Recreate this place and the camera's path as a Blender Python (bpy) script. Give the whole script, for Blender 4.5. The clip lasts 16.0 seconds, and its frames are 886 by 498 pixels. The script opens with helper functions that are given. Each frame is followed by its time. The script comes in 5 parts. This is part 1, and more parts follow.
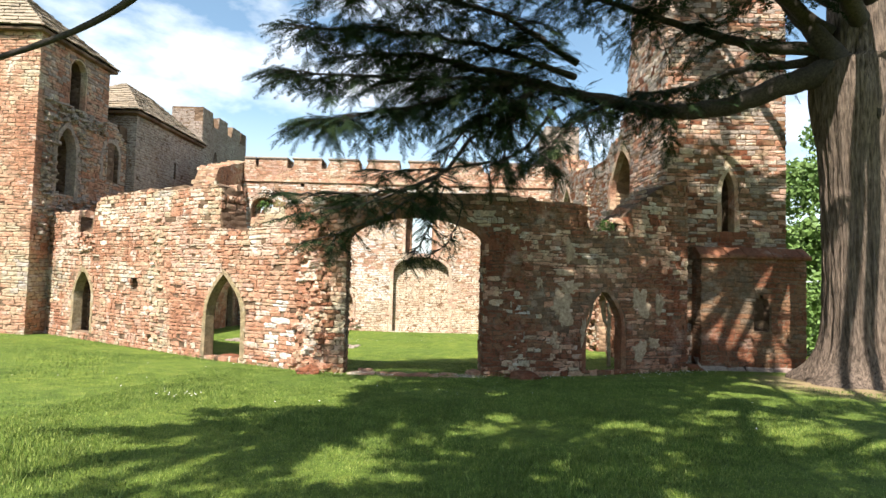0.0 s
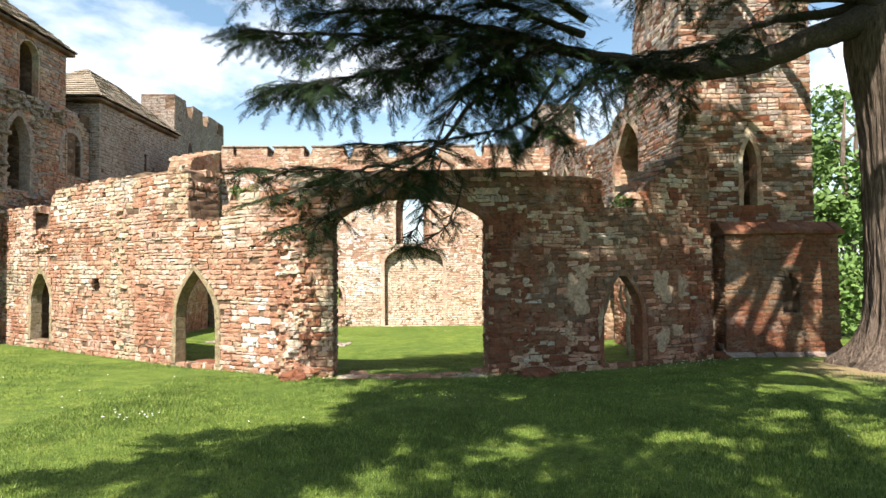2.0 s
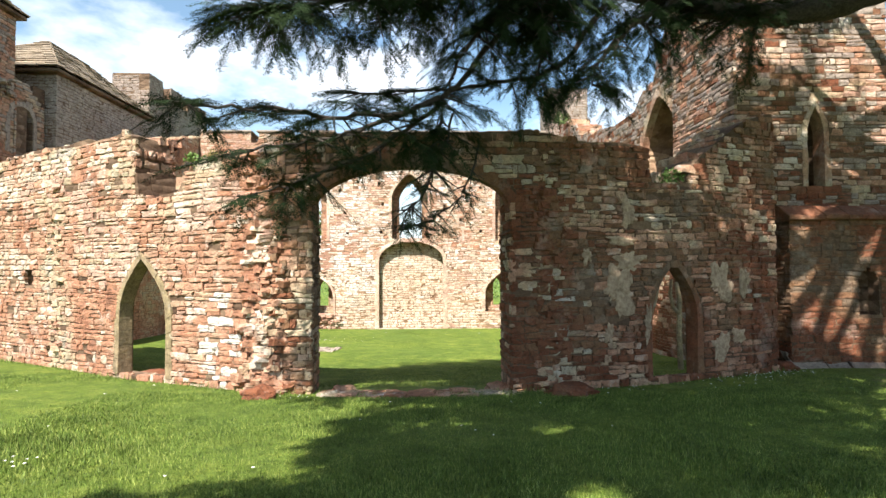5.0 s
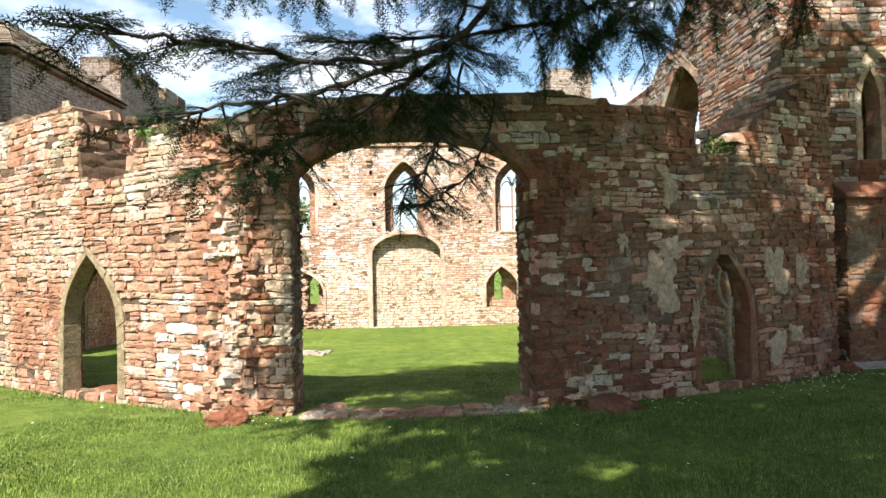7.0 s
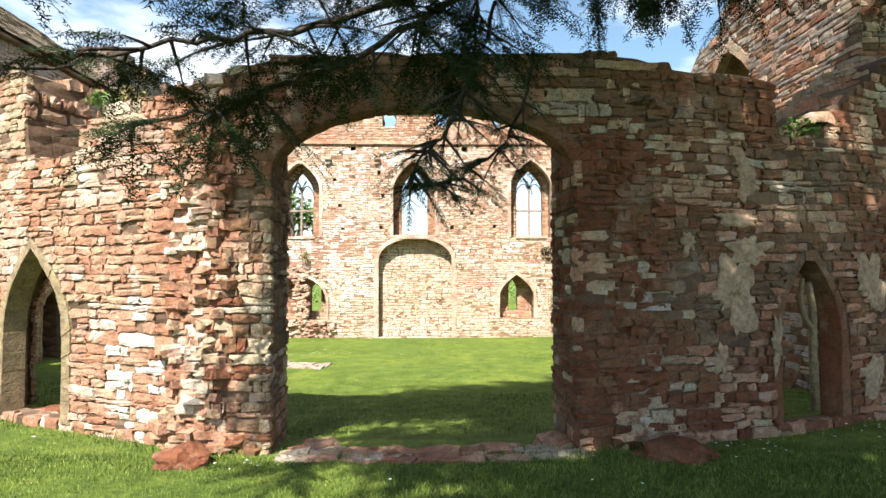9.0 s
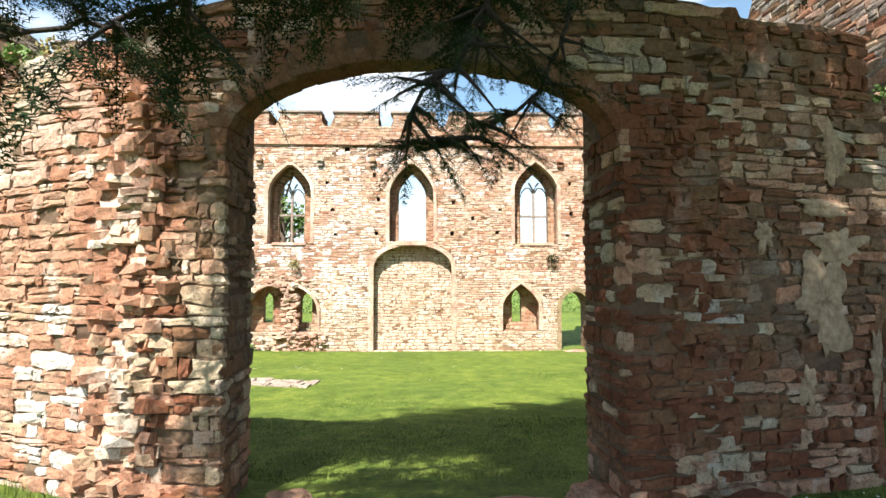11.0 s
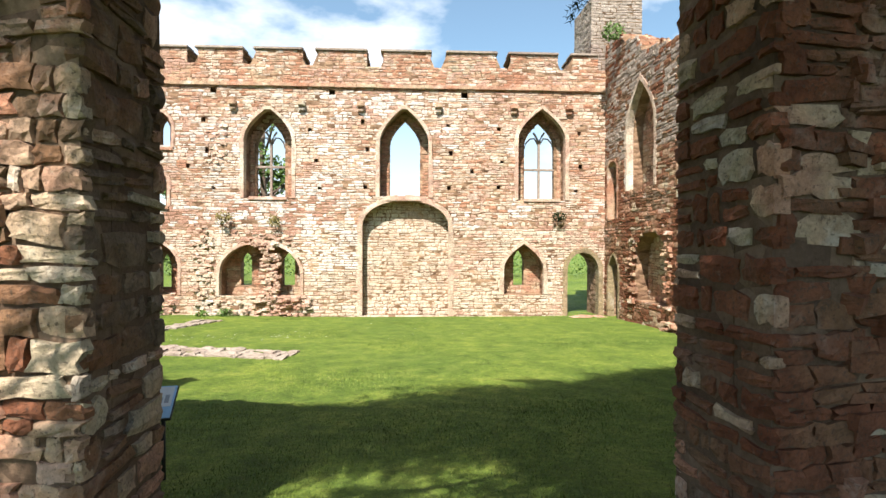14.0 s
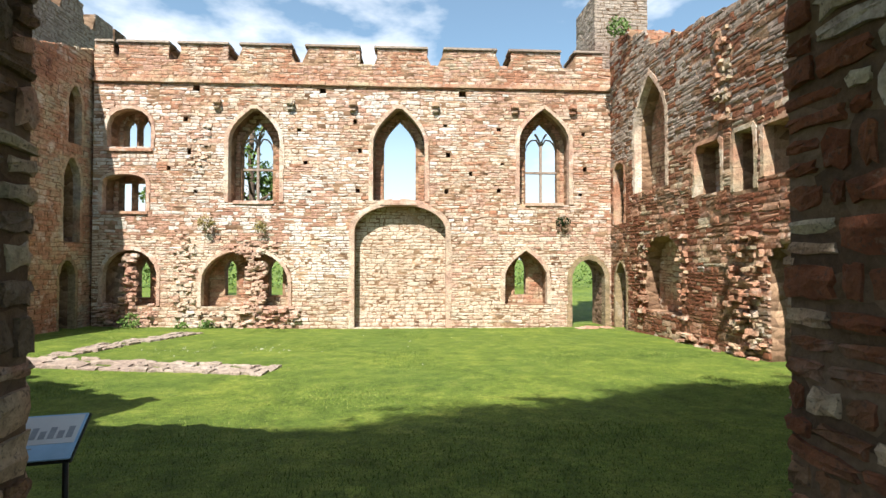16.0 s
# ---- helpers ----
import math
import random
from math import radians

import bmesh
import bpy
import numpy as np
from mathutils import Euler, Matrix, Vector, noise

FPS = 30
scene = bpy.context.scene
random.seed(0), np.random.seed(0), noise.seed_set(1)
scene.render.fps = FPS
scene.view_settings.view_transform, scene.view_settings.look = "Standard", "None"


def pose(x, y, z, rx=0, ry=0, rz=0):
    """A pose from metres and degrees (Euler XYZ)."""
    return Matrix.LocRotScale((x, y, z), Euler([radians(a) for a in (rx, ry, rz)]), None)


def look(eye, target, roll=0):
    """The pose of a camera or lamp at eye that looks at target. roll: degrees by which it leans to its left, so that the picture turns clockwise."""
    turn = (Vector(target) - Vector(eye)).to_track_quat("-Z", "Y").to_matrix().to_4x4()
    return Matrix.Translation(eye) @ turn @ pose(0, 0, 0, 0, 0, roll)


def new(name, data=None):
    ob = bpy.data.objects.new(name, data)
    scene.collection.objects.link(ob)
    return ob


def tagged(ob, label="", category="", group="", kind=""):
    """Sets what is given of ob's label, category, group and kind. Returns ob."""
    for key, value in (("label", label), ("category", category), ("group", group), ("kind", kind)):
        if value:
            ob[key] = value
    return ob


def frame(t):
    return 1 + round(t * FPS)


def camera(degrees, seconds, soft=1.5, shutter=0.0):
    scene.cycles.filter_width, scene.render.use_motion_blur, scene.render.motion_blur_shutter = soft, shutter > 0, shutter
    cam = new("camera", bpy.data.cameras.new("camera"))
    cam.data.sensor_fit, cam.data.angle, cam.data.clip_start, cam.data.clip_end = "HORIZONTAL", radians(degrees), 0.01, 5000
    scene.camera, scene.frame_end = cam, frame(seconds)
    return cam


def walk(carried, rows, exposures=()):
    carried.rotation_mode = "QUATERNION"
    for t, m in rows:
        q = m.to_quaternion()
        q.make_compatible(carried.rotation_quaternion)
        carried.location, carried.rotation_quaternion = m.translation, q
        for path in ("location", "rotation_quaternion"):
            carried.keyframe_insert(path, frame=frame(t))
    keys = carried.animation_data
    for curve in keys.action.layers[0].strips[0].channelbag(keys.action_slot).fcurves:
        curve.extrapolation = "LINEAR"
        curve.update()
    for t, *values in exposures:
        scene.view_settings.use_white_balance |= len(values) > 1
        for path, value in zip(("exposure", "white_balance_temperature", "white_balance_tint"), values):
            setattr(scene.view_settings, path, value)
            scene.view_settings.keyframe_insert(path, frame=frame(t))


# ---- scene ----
cam = camera(80.7, 16.0)
METRES, EYE, TILT, LEAN, TURN = 10.5, 2.7, 0.0, 0.0, 0.0
ROWS = [
    (0.0, 0.0, 0.0, 0.0, -0.06, 2.45, -1.44),
    (0.5, -0.0042, 0.0322, -0.0021, -1.26, 2.28, 0.17),
    (1.0, -0.0063, 0.0672, -0.0033, -1.48, 2.18, 1.16),
    (1.5, -0.0109, 0.0968, -0.007, -1.06, 1.51, 0.35),
    (2.0, -0.0178, 0.1301, -0.0083, -1.18, 1.5, 0.53),
    (2.5, -0.0202, 0.1663, -0.0121, -0.89, 2.05, 0.18),
    (3.0, -0.0227, 0.2017, -0.0133, -0.48, 2.74, -0.71),
    (3.5, -0.0289, 0.2351, -0.0166, -0.94, 3.39, -0.76),
    (4.0, -0.0318, 0.269, -0.0233, -1.18, 2.84, -0.28),
    (6.5, -0.0443, 0.4415, -0.0363, -2.29, 1.35, 0.78),
    (7.0, -0.0484, 0.4756, -0.0369, -2.48, 1.19, 1.2),
    (7.5, -0.0464, 0.5088, -0.0395, -2.55, 0.86, 1.92),
    (8.0, -0.0454, 0.5441, -0.04, -2.06, 1.06, 0.74),
    (8.5, -0.0505, 0.5748, -0.0434, -1.86, 1.58, -0.26),
    (9.0, -0.0535, 0.608, -0.0451, -1.58, 2.18, 0.19),
    (11.5, -0.0605, 0.7581, -0.0557, -2.14, 3.45, -0.11),
    (12.0, -0.0645, 0.7885, -0.0576, -2.91, 2.27, 0.11),
    (12.5, -0.0645, 0.8129, -0.0606, -3.68, 1.47, 0.46),
    (13.0, -0.0616, 0.8424, -0.0607, -3.34, 0.38, -0.14),
    (13.5, -0.063, 0.8661, -0.0647, -2.67, -0.7, -0.51),
    (14.0, -0.0668, 0.8928, -0.0711, -2.86, -0.47, -0.2),
    (14.5, -0.0649, 0.9157, -0.0767, -2.65, 0.64, -0.01),
    (15.0, -0.065, 0.9424, -0.0825, -3.04, 1.23, 0.4),
    (15.5, -0.0691, 0.964, -0.0866, -3.61, 1.76, 0.2),
    (16.0, -0.0667, 0.9886, -0.0911, -3.34, 1.03, -0.07),
]
walk(cam, [(t, pose(0, 0, EYE, TILT, LEAN, TURN) @ pose(METRES * x, METRES * y, METRES * z, 90 + pitch, roll, yaw)) for t, x, y, z, yaw, pitch, roll in ROWS], [(0.0, 1.33, 6500, 10), (4.0, 1.36, 6500, 10), (9.0, 1.46, 6500, 10), (12.0, 1.40, 6500, 10), (16.0, 1.16, 6500, 10)])

# ---- light ----
SUN_AZ, SUN_EL = 198.0, 52.0          # compass bearing from +y, and height, in degrees
world = bpy.data.worlds.new("sky")
scene.world = world
world.use_nodes = True
wn, wl = world.node_tree.nodes, world.node_tree.links
wn.clear()
w_out, w_bg = wn.new("ShaderNodeOutputWorld"), wn.new("ShaderNodeBackground")
sky = wn.new("ShaderNodeTexSky")
sky.sky_type, sky.sun_disc = "NISHITA", False
sky.sun_elevation, sky.sun_rotation = radians(SUN_EL), radians(SUN_AZ)
sky.dust_density, sky.ozone_density = 0.6, 1.6
w_co, w_map, w_n, w_r, w_mix = (wn.new(k) for k in ("ShaderNodeTexCoord", "ShaderNodeMapping", "ShaderNodeTexNoise", "ShaderNodeValToRGB", "ShaderNodeMix"))
w_map.inputs["Scale"].default_value = (1.0, 1.0, 2.2)
w_map.inputs["Location"].default_value = (0.9, 0.2, 0.55)
w_n.inputs["Scale"].default_value, w_n.inputs["Detail"].default_value, w_n.inputs["Roughness"].default_value = 2.6, 7.0, 0.55
w_r.color_ramp.elements[0].position, w_r.color_ramp.elements[1].position = 0.51, 0.70
w_r.color_ramp.elements[0].color = (0.05, 0.05, 0.05, 1)
w_mix.data_type = "RGBA"
w_mix.inputs[7].default_value = (17.8, 18.2, 18.7, 1)
wl.new(w_co.outputs["Generated"], w_map.inputs[0])
wl.new(w_map.outputs[0], w_n.inputs["Vector"])
wl.new(w_n.outputs[0], w_r.inputs[0])
wl.new(w_r.outputs[0], w_mix.inputs[0])
w_tint = wn.new("ShaderNodeMix")
w_tint.data_type, w_tint.blend_type = "RGBA", "MULTIPLY"
w_tint.inputs[0].default_value, w_tint.inputs[7].default_value = 1.0, (2.0, 2.35, 2.2, 1)
wl.new(sky.outputs[0], w_tint.inputs[6])
wl.new(w_tint.outputs[2], w_mix.inputs[6])
w_sep, w_low, w_haze = wn.new("ShaderNodeSeparateXYZ"), wn.new("ShaderNodeMapRange"), wn.new("ShaderNodeMix")
w_low.inputs["From Min"].default_value, w_low.inputs["From Max"].default_value = 0.02, 0.30
w_low.inputs["To Min"].default_value, w_low.inputs["To Max"].default_value = 0.75, 0.0
w_haze.data_type = "RGBA"
w_haze.inputs[7].default_value = (13.5, 14.2, 15.0, 1)
wl.new(w_co.outputs["Generated"], w_sep.inputs[0])
wl.new(w_sep.outputs[2], w_low.inputs[0])
wl.new(w_low.outputs[0], w_haze.inputs[0])
wl.new(w_mix.outputs[2], w_haze.inputs[6])
wl.new(w_haze.outputs[2], w_bg.inputs[0])
w_bg.inputs[1].default_value = 0.040
wl.new(w_bg.outputs[0], w_out.inputs[0])
sun_data = bpy.data.lights.new("sun", "SUN")
sun_data.energy, sun_data.angle, sun_data.color = 5.0, radians(0.55), (1.0, 0.94, 0.85)
sun = new("sun", sun_data)
a, e = radians(SUN_AZ), radians(SUN_EL)
to_sun = Vector((math.sin(a) * math.cos(e), math.cos(a) * math.cos(e), math.sin(e)))
sun.matrix_world = look(to_sun * 60, (0, 0, 0))


# ---- materials ----
def shader(name, rough=0.9):
    m = bpy.data.materials.new(name)
    m.use_nodes = True
    b = m.node_tree.nodes["Principled BSDF"]
    b.inputs["Roughness"].default_value = rough
    b.inputs["Specular IOR Level"].default_value = 0.25
    return m, m.node_tree.nodes, m.node_tree.links, b


def ramp_node(n, stops, mode="LINEAR"):
    r = n.new("ShaderNodeValToRGB")
    r.color_ramp.interpolation = mode
    while len(r.color_ramp.elements) < len(stops):
        r.color_ramp.elements.new(0.5)
    for el, (p, c) in zip(r.color_ramp.elements, stops):
        el.position, el.color = p, (*c, 1)
    return r


def noise_node(n, l, co, scale, detail=4.0, rough=0.55, stretch=None):
    t = n.new("ShaderNodeTexNoise")
    t.inputs["Scale"].default_value, t.inputs["Detail"].default_value, t.inputs["Roughness"].default_value = scale, detail, rough
    if stretch:
        mp = n.new("ShaderNodeMapping")
        mp.inputs["Scale"].default_value = stretch
        l.new(co, mp.inputs[0])
        co = mp.outputs[0]
    l.new(co, t.inputs["Vector"])
    return t


def mix_node(n, l, fac, c0, c1, blend="MIX"):
    x = n.new("ShaderNodeMix")
    x.data_type, x.blend_type = "RGBA", blend
    for sock, v in ((x.inputs[0], fac), (x.inputs[6], c0), (x.inputs[7], c1)):
        if isinstance(v, (int, float)):
            sock.default_value = v
        elif isinstance(v, tuple):
            sock.default_value = (*v, 1)
        else:
            l.new(v, sock)
    return x.outputs[2]


def bump_node(n, l, b, heights, strength=0.5, dist=0.02):
    prev = None
    for h, s, d in heights:
        k = n.new("ShaderNodeBump")
        k.inputs["Strength"].default_value, k.inputs["Distance"].default_value = s, d
        l.new(h, k.inputs["Height"])
        if prev:
            l.new(prev, k.inputs["Normal"])
        prev = k.outputs[0]
    l.new(prev, b.inputs["Normal"])


RED = ((0.00, (0.156, 0.078, 0.053)), (0.12, (0.302, 0.144, 0.091)), (0.30, (0.384, 0.193, 0.121)), (0.48, (0.433, 0.255, 0.175)),
       (0.62, (0.464, 0.338, 0.231)), (0.74, (0.439, 0.377, 0.271)), (0.86, (0.374, 0.318, 0.274)), (0.95, (0.543, 0.492, 0.457)), (1.0, (0.282, 0.264, 0.249)))
# Brown stone, darkened further so that shaded red stonework carries its shade in colour.
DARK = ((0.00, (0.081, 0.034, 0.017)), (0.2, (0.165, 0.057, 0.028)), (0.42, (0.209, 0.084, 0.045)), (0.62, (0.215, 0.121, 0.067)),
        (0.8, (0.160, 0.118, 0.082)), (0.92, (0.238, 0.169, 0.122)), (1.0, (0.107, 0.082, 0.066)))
PALE = ((0.00, (0.337, 0.183, 0.133)), (0.2, (0.417, 0.247, 0.184)), (0.42, (0.490, 0.330, 0.258)), (0.6, (0.538, 0.423, 0.330)),
        (0.78, (0.577, 0.498, 0.410)), (0.92, (0.604, 0.558, 0.523)), (1.0, (0.422, 0.378, 0.361)))
GREY = ((0.00, (0.204, 0.145, 0.123)), (0.3, (0.289, 0.231, 0.199)), (0.6, (0.338, 0.287, 0.243)), (0.85, (0.395, 0.344, 0.306)), (1.0, (0.244, 0.211, 0.196)))


def stone_material(name, stops, single, wash=0.35, moss=0.25, scale=1.0, lichen=0.5):
    """Weathered sandstone; single: pieces that are objects of their own."""
    m, n, l, b = shader(name, 0.92)
    pos = n.new("ShaderNodeNewGeometry")
    if single:
        rnd = n.new("ShaderNodeObjectInfo").outputs["Random"]
    else:
        rnd = pos.outputs["Random Per Island"]
    co = pos.outputs["Position"]
    patch = noise_node(n, l, co, 0.55 * scale, 3.0)
    add = n.new("ShaderNodeMath")
    add.operation = "MULTIPLY_ADD"
    l.new(patch.outputs[0], add.inputs[0])
    add.inputs[1].default_value = 1.7
    half = n.new("ShaderNodeMath")
    half.operation = "MULTIPLY"
    l.new(rnd, half.inputs[0])
    half.inputs[1].default_value = 0.28
    l.new(half.outputs[0], add.inputs[2])
    sub = n.new("ShaderNodeMath")
    sub.operation = "SUBTRACT"
    l.new(add.outputs[0], sub.inputs[0])
    sub.inputs[1].default_value = 0.51
    sub.use_clamp = True
    col = ramp_node(n, stops)
    l.new(sub.outputs[0], col.inputs[0])
    grain = noise_node(n, l, co, 38.0, 5.0, 0.7)
    g = ramp_node(n, ((0.25, (0.62, 0.60, 0.58)), (0.75, (1.25, 1.22, 1.2))))
    l.new(grain.outputs[0], g.inputs[0])
    c = mix_node(n, l, 0.75, col.outputs[0], g.outputs[0], "MULTIPLY")
    mid = noise_node(n, l, co, 7.5, 7.0, 0.72)
    md = ramp_node(n, ((0.30, (0.42, 0.40, 0.38)), (0.5, (0.95, 0.94, 0.93)), (0.72, (1.38, 1.34, 1.28))))
    l.new(mid.outputs[0], md.inputs[0])
    c = mix_node(n, l, 0.85, c, md.outputs[0], "MULTIPLY")
    # lime wash and bleached faces
    wn_ = noise_node(n, l, co, 1.5 * scale, 6.0, 0.62)
    wr = ramp_node(n, ((0.56, (0, 0, 0)), (0.66, (wash * 0.8, wash * 0.8, wash * 0.8))))
    l.new(wn_.outputs[0], wr.inputs[0])
    c = mix_node(n, l, wr.outputs[0], c, (0.66, 0.60, 0.52))
    # dark lichen and damp
    mn = noise_node(n, l, co, 1.1 * scale, 6.0, 0.68, (1, 1, 0.7))
    mr = ramp_node(n, ((0.54, (0, 0, 0)), (0.70, (moss, moss, moss))))
    l.new(mn.outputs[0], mr.inputs[0])
    c = mix_node(n, l, mr.outputs[0], c, (0.085, 0.078, 0.052))
    spots = noise_node(n, l, co, 9.0, 5.0, 0.7)
    sr = ramp_node(n, ((0.60, (0, 0, 0)), (0.72, (lichen, lichen, lichen))))
    l.new(spots.outputs[0], sr.inputs[0])
    c = mix_node(n, l, sr.outputs[0], c, (0.50, 0.47, 0.38))
    pits = noise_node(n, l, co, 48.0, 3.0, 0.6)
    pr = ramp_node(n, ((0.56, (0, 0, 0)), (0.66, (0.6, 0.6, 0.6))))
    l.new(pits.outputs[0], pr.inputs[0])
    c = mix_node(n, l, pr.outputs[0], c, (0.06, 0.045, 0.035))
    l.new(c, b.inputs["Base Color"])
    rough = noise_node(n, l, co, 14.0, 6.0, 0.65)
    bump_node(n, l, b, ((rough.outputs[0], 0.8, 0.03), (mid.outputs[0], 0.7, 0.02), (grain.outputs[0], 0.8, 0.01)))
    return m


def mortar_material(name, c0, c1):
    """The rough heart of a wall: rubble bedded in lime."""
    m, n, l, b = shader(name, 0.97)
    co = n.new("ShaderNodeNewGeometry").outputs["Position"]
    big, fine = noise_node(n, l, co, 0.9, 5.0, 0.6), noise_node(n, l, co, 22.0, 5.0, 0.7)
    r = ramp_node(n, ((0.35, c0), (0.65, c1)))
    l.new(big.outputs[0], r.inputs[0])
    g = ramp_node(n, ((0.25, (0.5, 0.48, 0.45)), (0.75, (1.25, 1.25, 1.25))))
    l.new(fine.outputs[0], g.inputs[0])
    c = mix_node(n, l, 0.8, r.outputs[0], g.outputs[0], "MULTIPLY")
    mp = n.new("ShaderNodeMapping")
    mp.inputs["Scale"].default_value = (3.2, 3.2, 6.5)
    l.new(co, mp.inputs[0])
    cell = n.new("ShaderNodeTexVoronoi")
    cell.inputs["Scale"].default_value = 1.0
    l.new(mp.outputs[0], cell.inputs["Vector"])
    tone = ramp_node(n, ((0.0, (0.6, 0.5, 0.45)), (0.5, (1.0, 0.9, 0.8)), (1.0, (1.5, 1.4, 1.3))))
    sep = n.new("ShaderNodeSeparateColor")
    l.new(cell.outputs["Color"], sep.inputs[0])
    l.new(sep.outputs[0], tone.inputs[0])
    c = mix_node(n, l, 0.8, c, tone.outputs[0], "MULTIPLY")
    l.new(c, b.inputs["Base Color"])
    bump_node(n, l, b, ((cell.outputs["Distance"], 0.9, -0.06), (big.outputs[0], 0.6, 0.05), (fine.outputs[0], 0.8, 0.02)))
    return m


def plain_material(name, c0, c1, scale=12.0, rough=0.9, bump=0.4, stretch=None):
    m, n, l, b = shader(name, rough)
    co = n.new("ShaderNodeNewGeometry").outputs["Position"]
    t, big = noise_node(n, l, co, scale, 6.0, 0.65, stretch), noise_node(n, l, co, scale * 0.12, 4.0)
    r = ramp_node(n, ((0.3, c0), (0.7, c1)))
    l.new(t.outputs[0], r.inputs[0])
    g = ramp_node(n, ((0.3, (0.75, 0.75, 0.75)), (0.7, (1.2, 1.2, 1.2))))
    l.new(big.outputs[0], g.inputs[0])
    l.new(mix_node(n, l, 0.8, r.outputs[0], g.outputs[0], "MULTIPLY"), b.inputs["Base Color"])
    bump_node(n, l, b, ((t.outputs[0], bump, 0.02),))
    return m


M_RED, M_RED1 = stone_material("red_sandstone", RED, False, 0.7, 0.45, 1.3), stone_material("red_sandstone_single", RED, True, 0.7, 0.45, 1.3)
M_DARK, M_DARK1 = stone_material("brown_and_shaded_sandstone", DARK, False, 0.22, 0.45, 1.2, 0.22), stone_material("brown_and_shaded_sandstone_single", DARK, True, 0.22, 0.45, 1.2, 0.22)
M_PALE, M_PALE1 = stone_material("pale_sandstone", PALE, False, 1.0, 0.3, 0.9), stone_material("pale_sandstone_single", PALE, True, 1.0, 0.3, 0.9)
M_GREY, M_GREY1 = stone_material("grey_sandstone", GREY, False, 0.2, 0.3, 0.5), stone_material("grey_sandstone_single", GREY, True, 0.2, 0.3, 0.5)
WHITE = ((0.0, (0.478, 0.394, 0.332)), (0.5, (0.607, 0.563, 0.517)), (1.0, (0.681, 0.657, 0.624)))
CREAM = ((0.0, (0.466, 0.341, 0.263)), (0.35, (0.556, 0.454, 0.356)), (0.7, (0.615, 0.547, 0.447)), (1.0, (0.655, 0.619, 0.572)))
M_WHITE, M_WHITE1 = stone_material("limewashed_stone", WHITE, False, 0.5, 0.1), stone_material("limewashed_stone_single", WHITE, True, 0.5, 0.1)
M_CREAM, M_CREAM1 = stone_material("cream_sandstone", CREAM, False, 0.6, 0.15), stone_material("cream_sandstone_single", CREAM, True, 0.6, 0.15)
M_MORTAR = mortar_material("old_lime_mortar", (0.18, 0.115, 0.076), (0.34, 0.245, 0.17))
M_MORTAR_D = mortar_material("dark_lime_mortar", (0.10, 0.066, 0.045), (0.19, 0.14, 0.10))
M_DRESSED = stone_material("dressed_sandstone", ((0, (0.22, 0.165, 0.10)), (0.5, (0.29, 0.23, 0.135)), (1, (0.34, 0.25, 0.17))), False, 0.3, 0.5)
M_SLATE = stone_material("stone_slate", ((0, (0.20, 0.17, 0.13)), (0.5, (0.30, 0.25, 0.19)), (1, (0.38, 0.31, 0.22))), False, 0.1, 0.4, 2.0)
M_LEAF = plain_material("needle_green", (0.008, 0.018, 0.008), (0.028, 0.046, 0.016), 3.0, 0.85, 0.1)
M_LEAF.node_tree.nodes["Principled BSDF"].inputs["Specular IOR Level"].default_value = 0.08
M_LEAF2 = plain_material("leaf_green", (0.07, 0.13, 0.03), (0.15, 0.23, 0.06), 2.0, 0.6, 0.1)
M_BARK = plain_material("ridged_bark", (0.026, 0.019, 0.014), (0.29, 0.215, 0.165), 26.0, 0.95, 1.0, (1, 1, 0.12))
for nd in M_BARK.node_tree.nodes:
    if nd.type == "BUMP":
        nd.inputs["Distance"].default_value = 0.09
# Dark limb bark, with the crown's shade put into its colour too.
M_LIMB = plain_material("shade_dark_limb_bark", (0.022, 0.018, 0.015), (0.075, 0.060, 0.050), 24.0, 0.95, 0.8)
M_BOARD = plain_material("printed_board", (0.62, 0.66, 0.66), (0.70, 0.73, 0.72), 6.0, 0.4, 0.05)
M_INK = plain_material("grey_print", (0.25, 0.28, 0.30), (0.35, 0.38, 0.40), 20.0, 0.5, 0.05)
M_BLUE = plain_material("blue_print", (0.30, 0.52, 0.72), (0.36, 0.58, 0.78), 20.0, 0.4, 0.05)
M_METAL = plain_material("black_painted_steel", (0.015, 0.015, 0.016), (0.03, 0.03, 0.03), 30.0, 0.45, 0.1)
M_PLASTER = plain_material("old_plaster", (0.20, 0.13, 0.085), (0.46, 0.35, 0.24), 14.0, 0.95, 0.6)


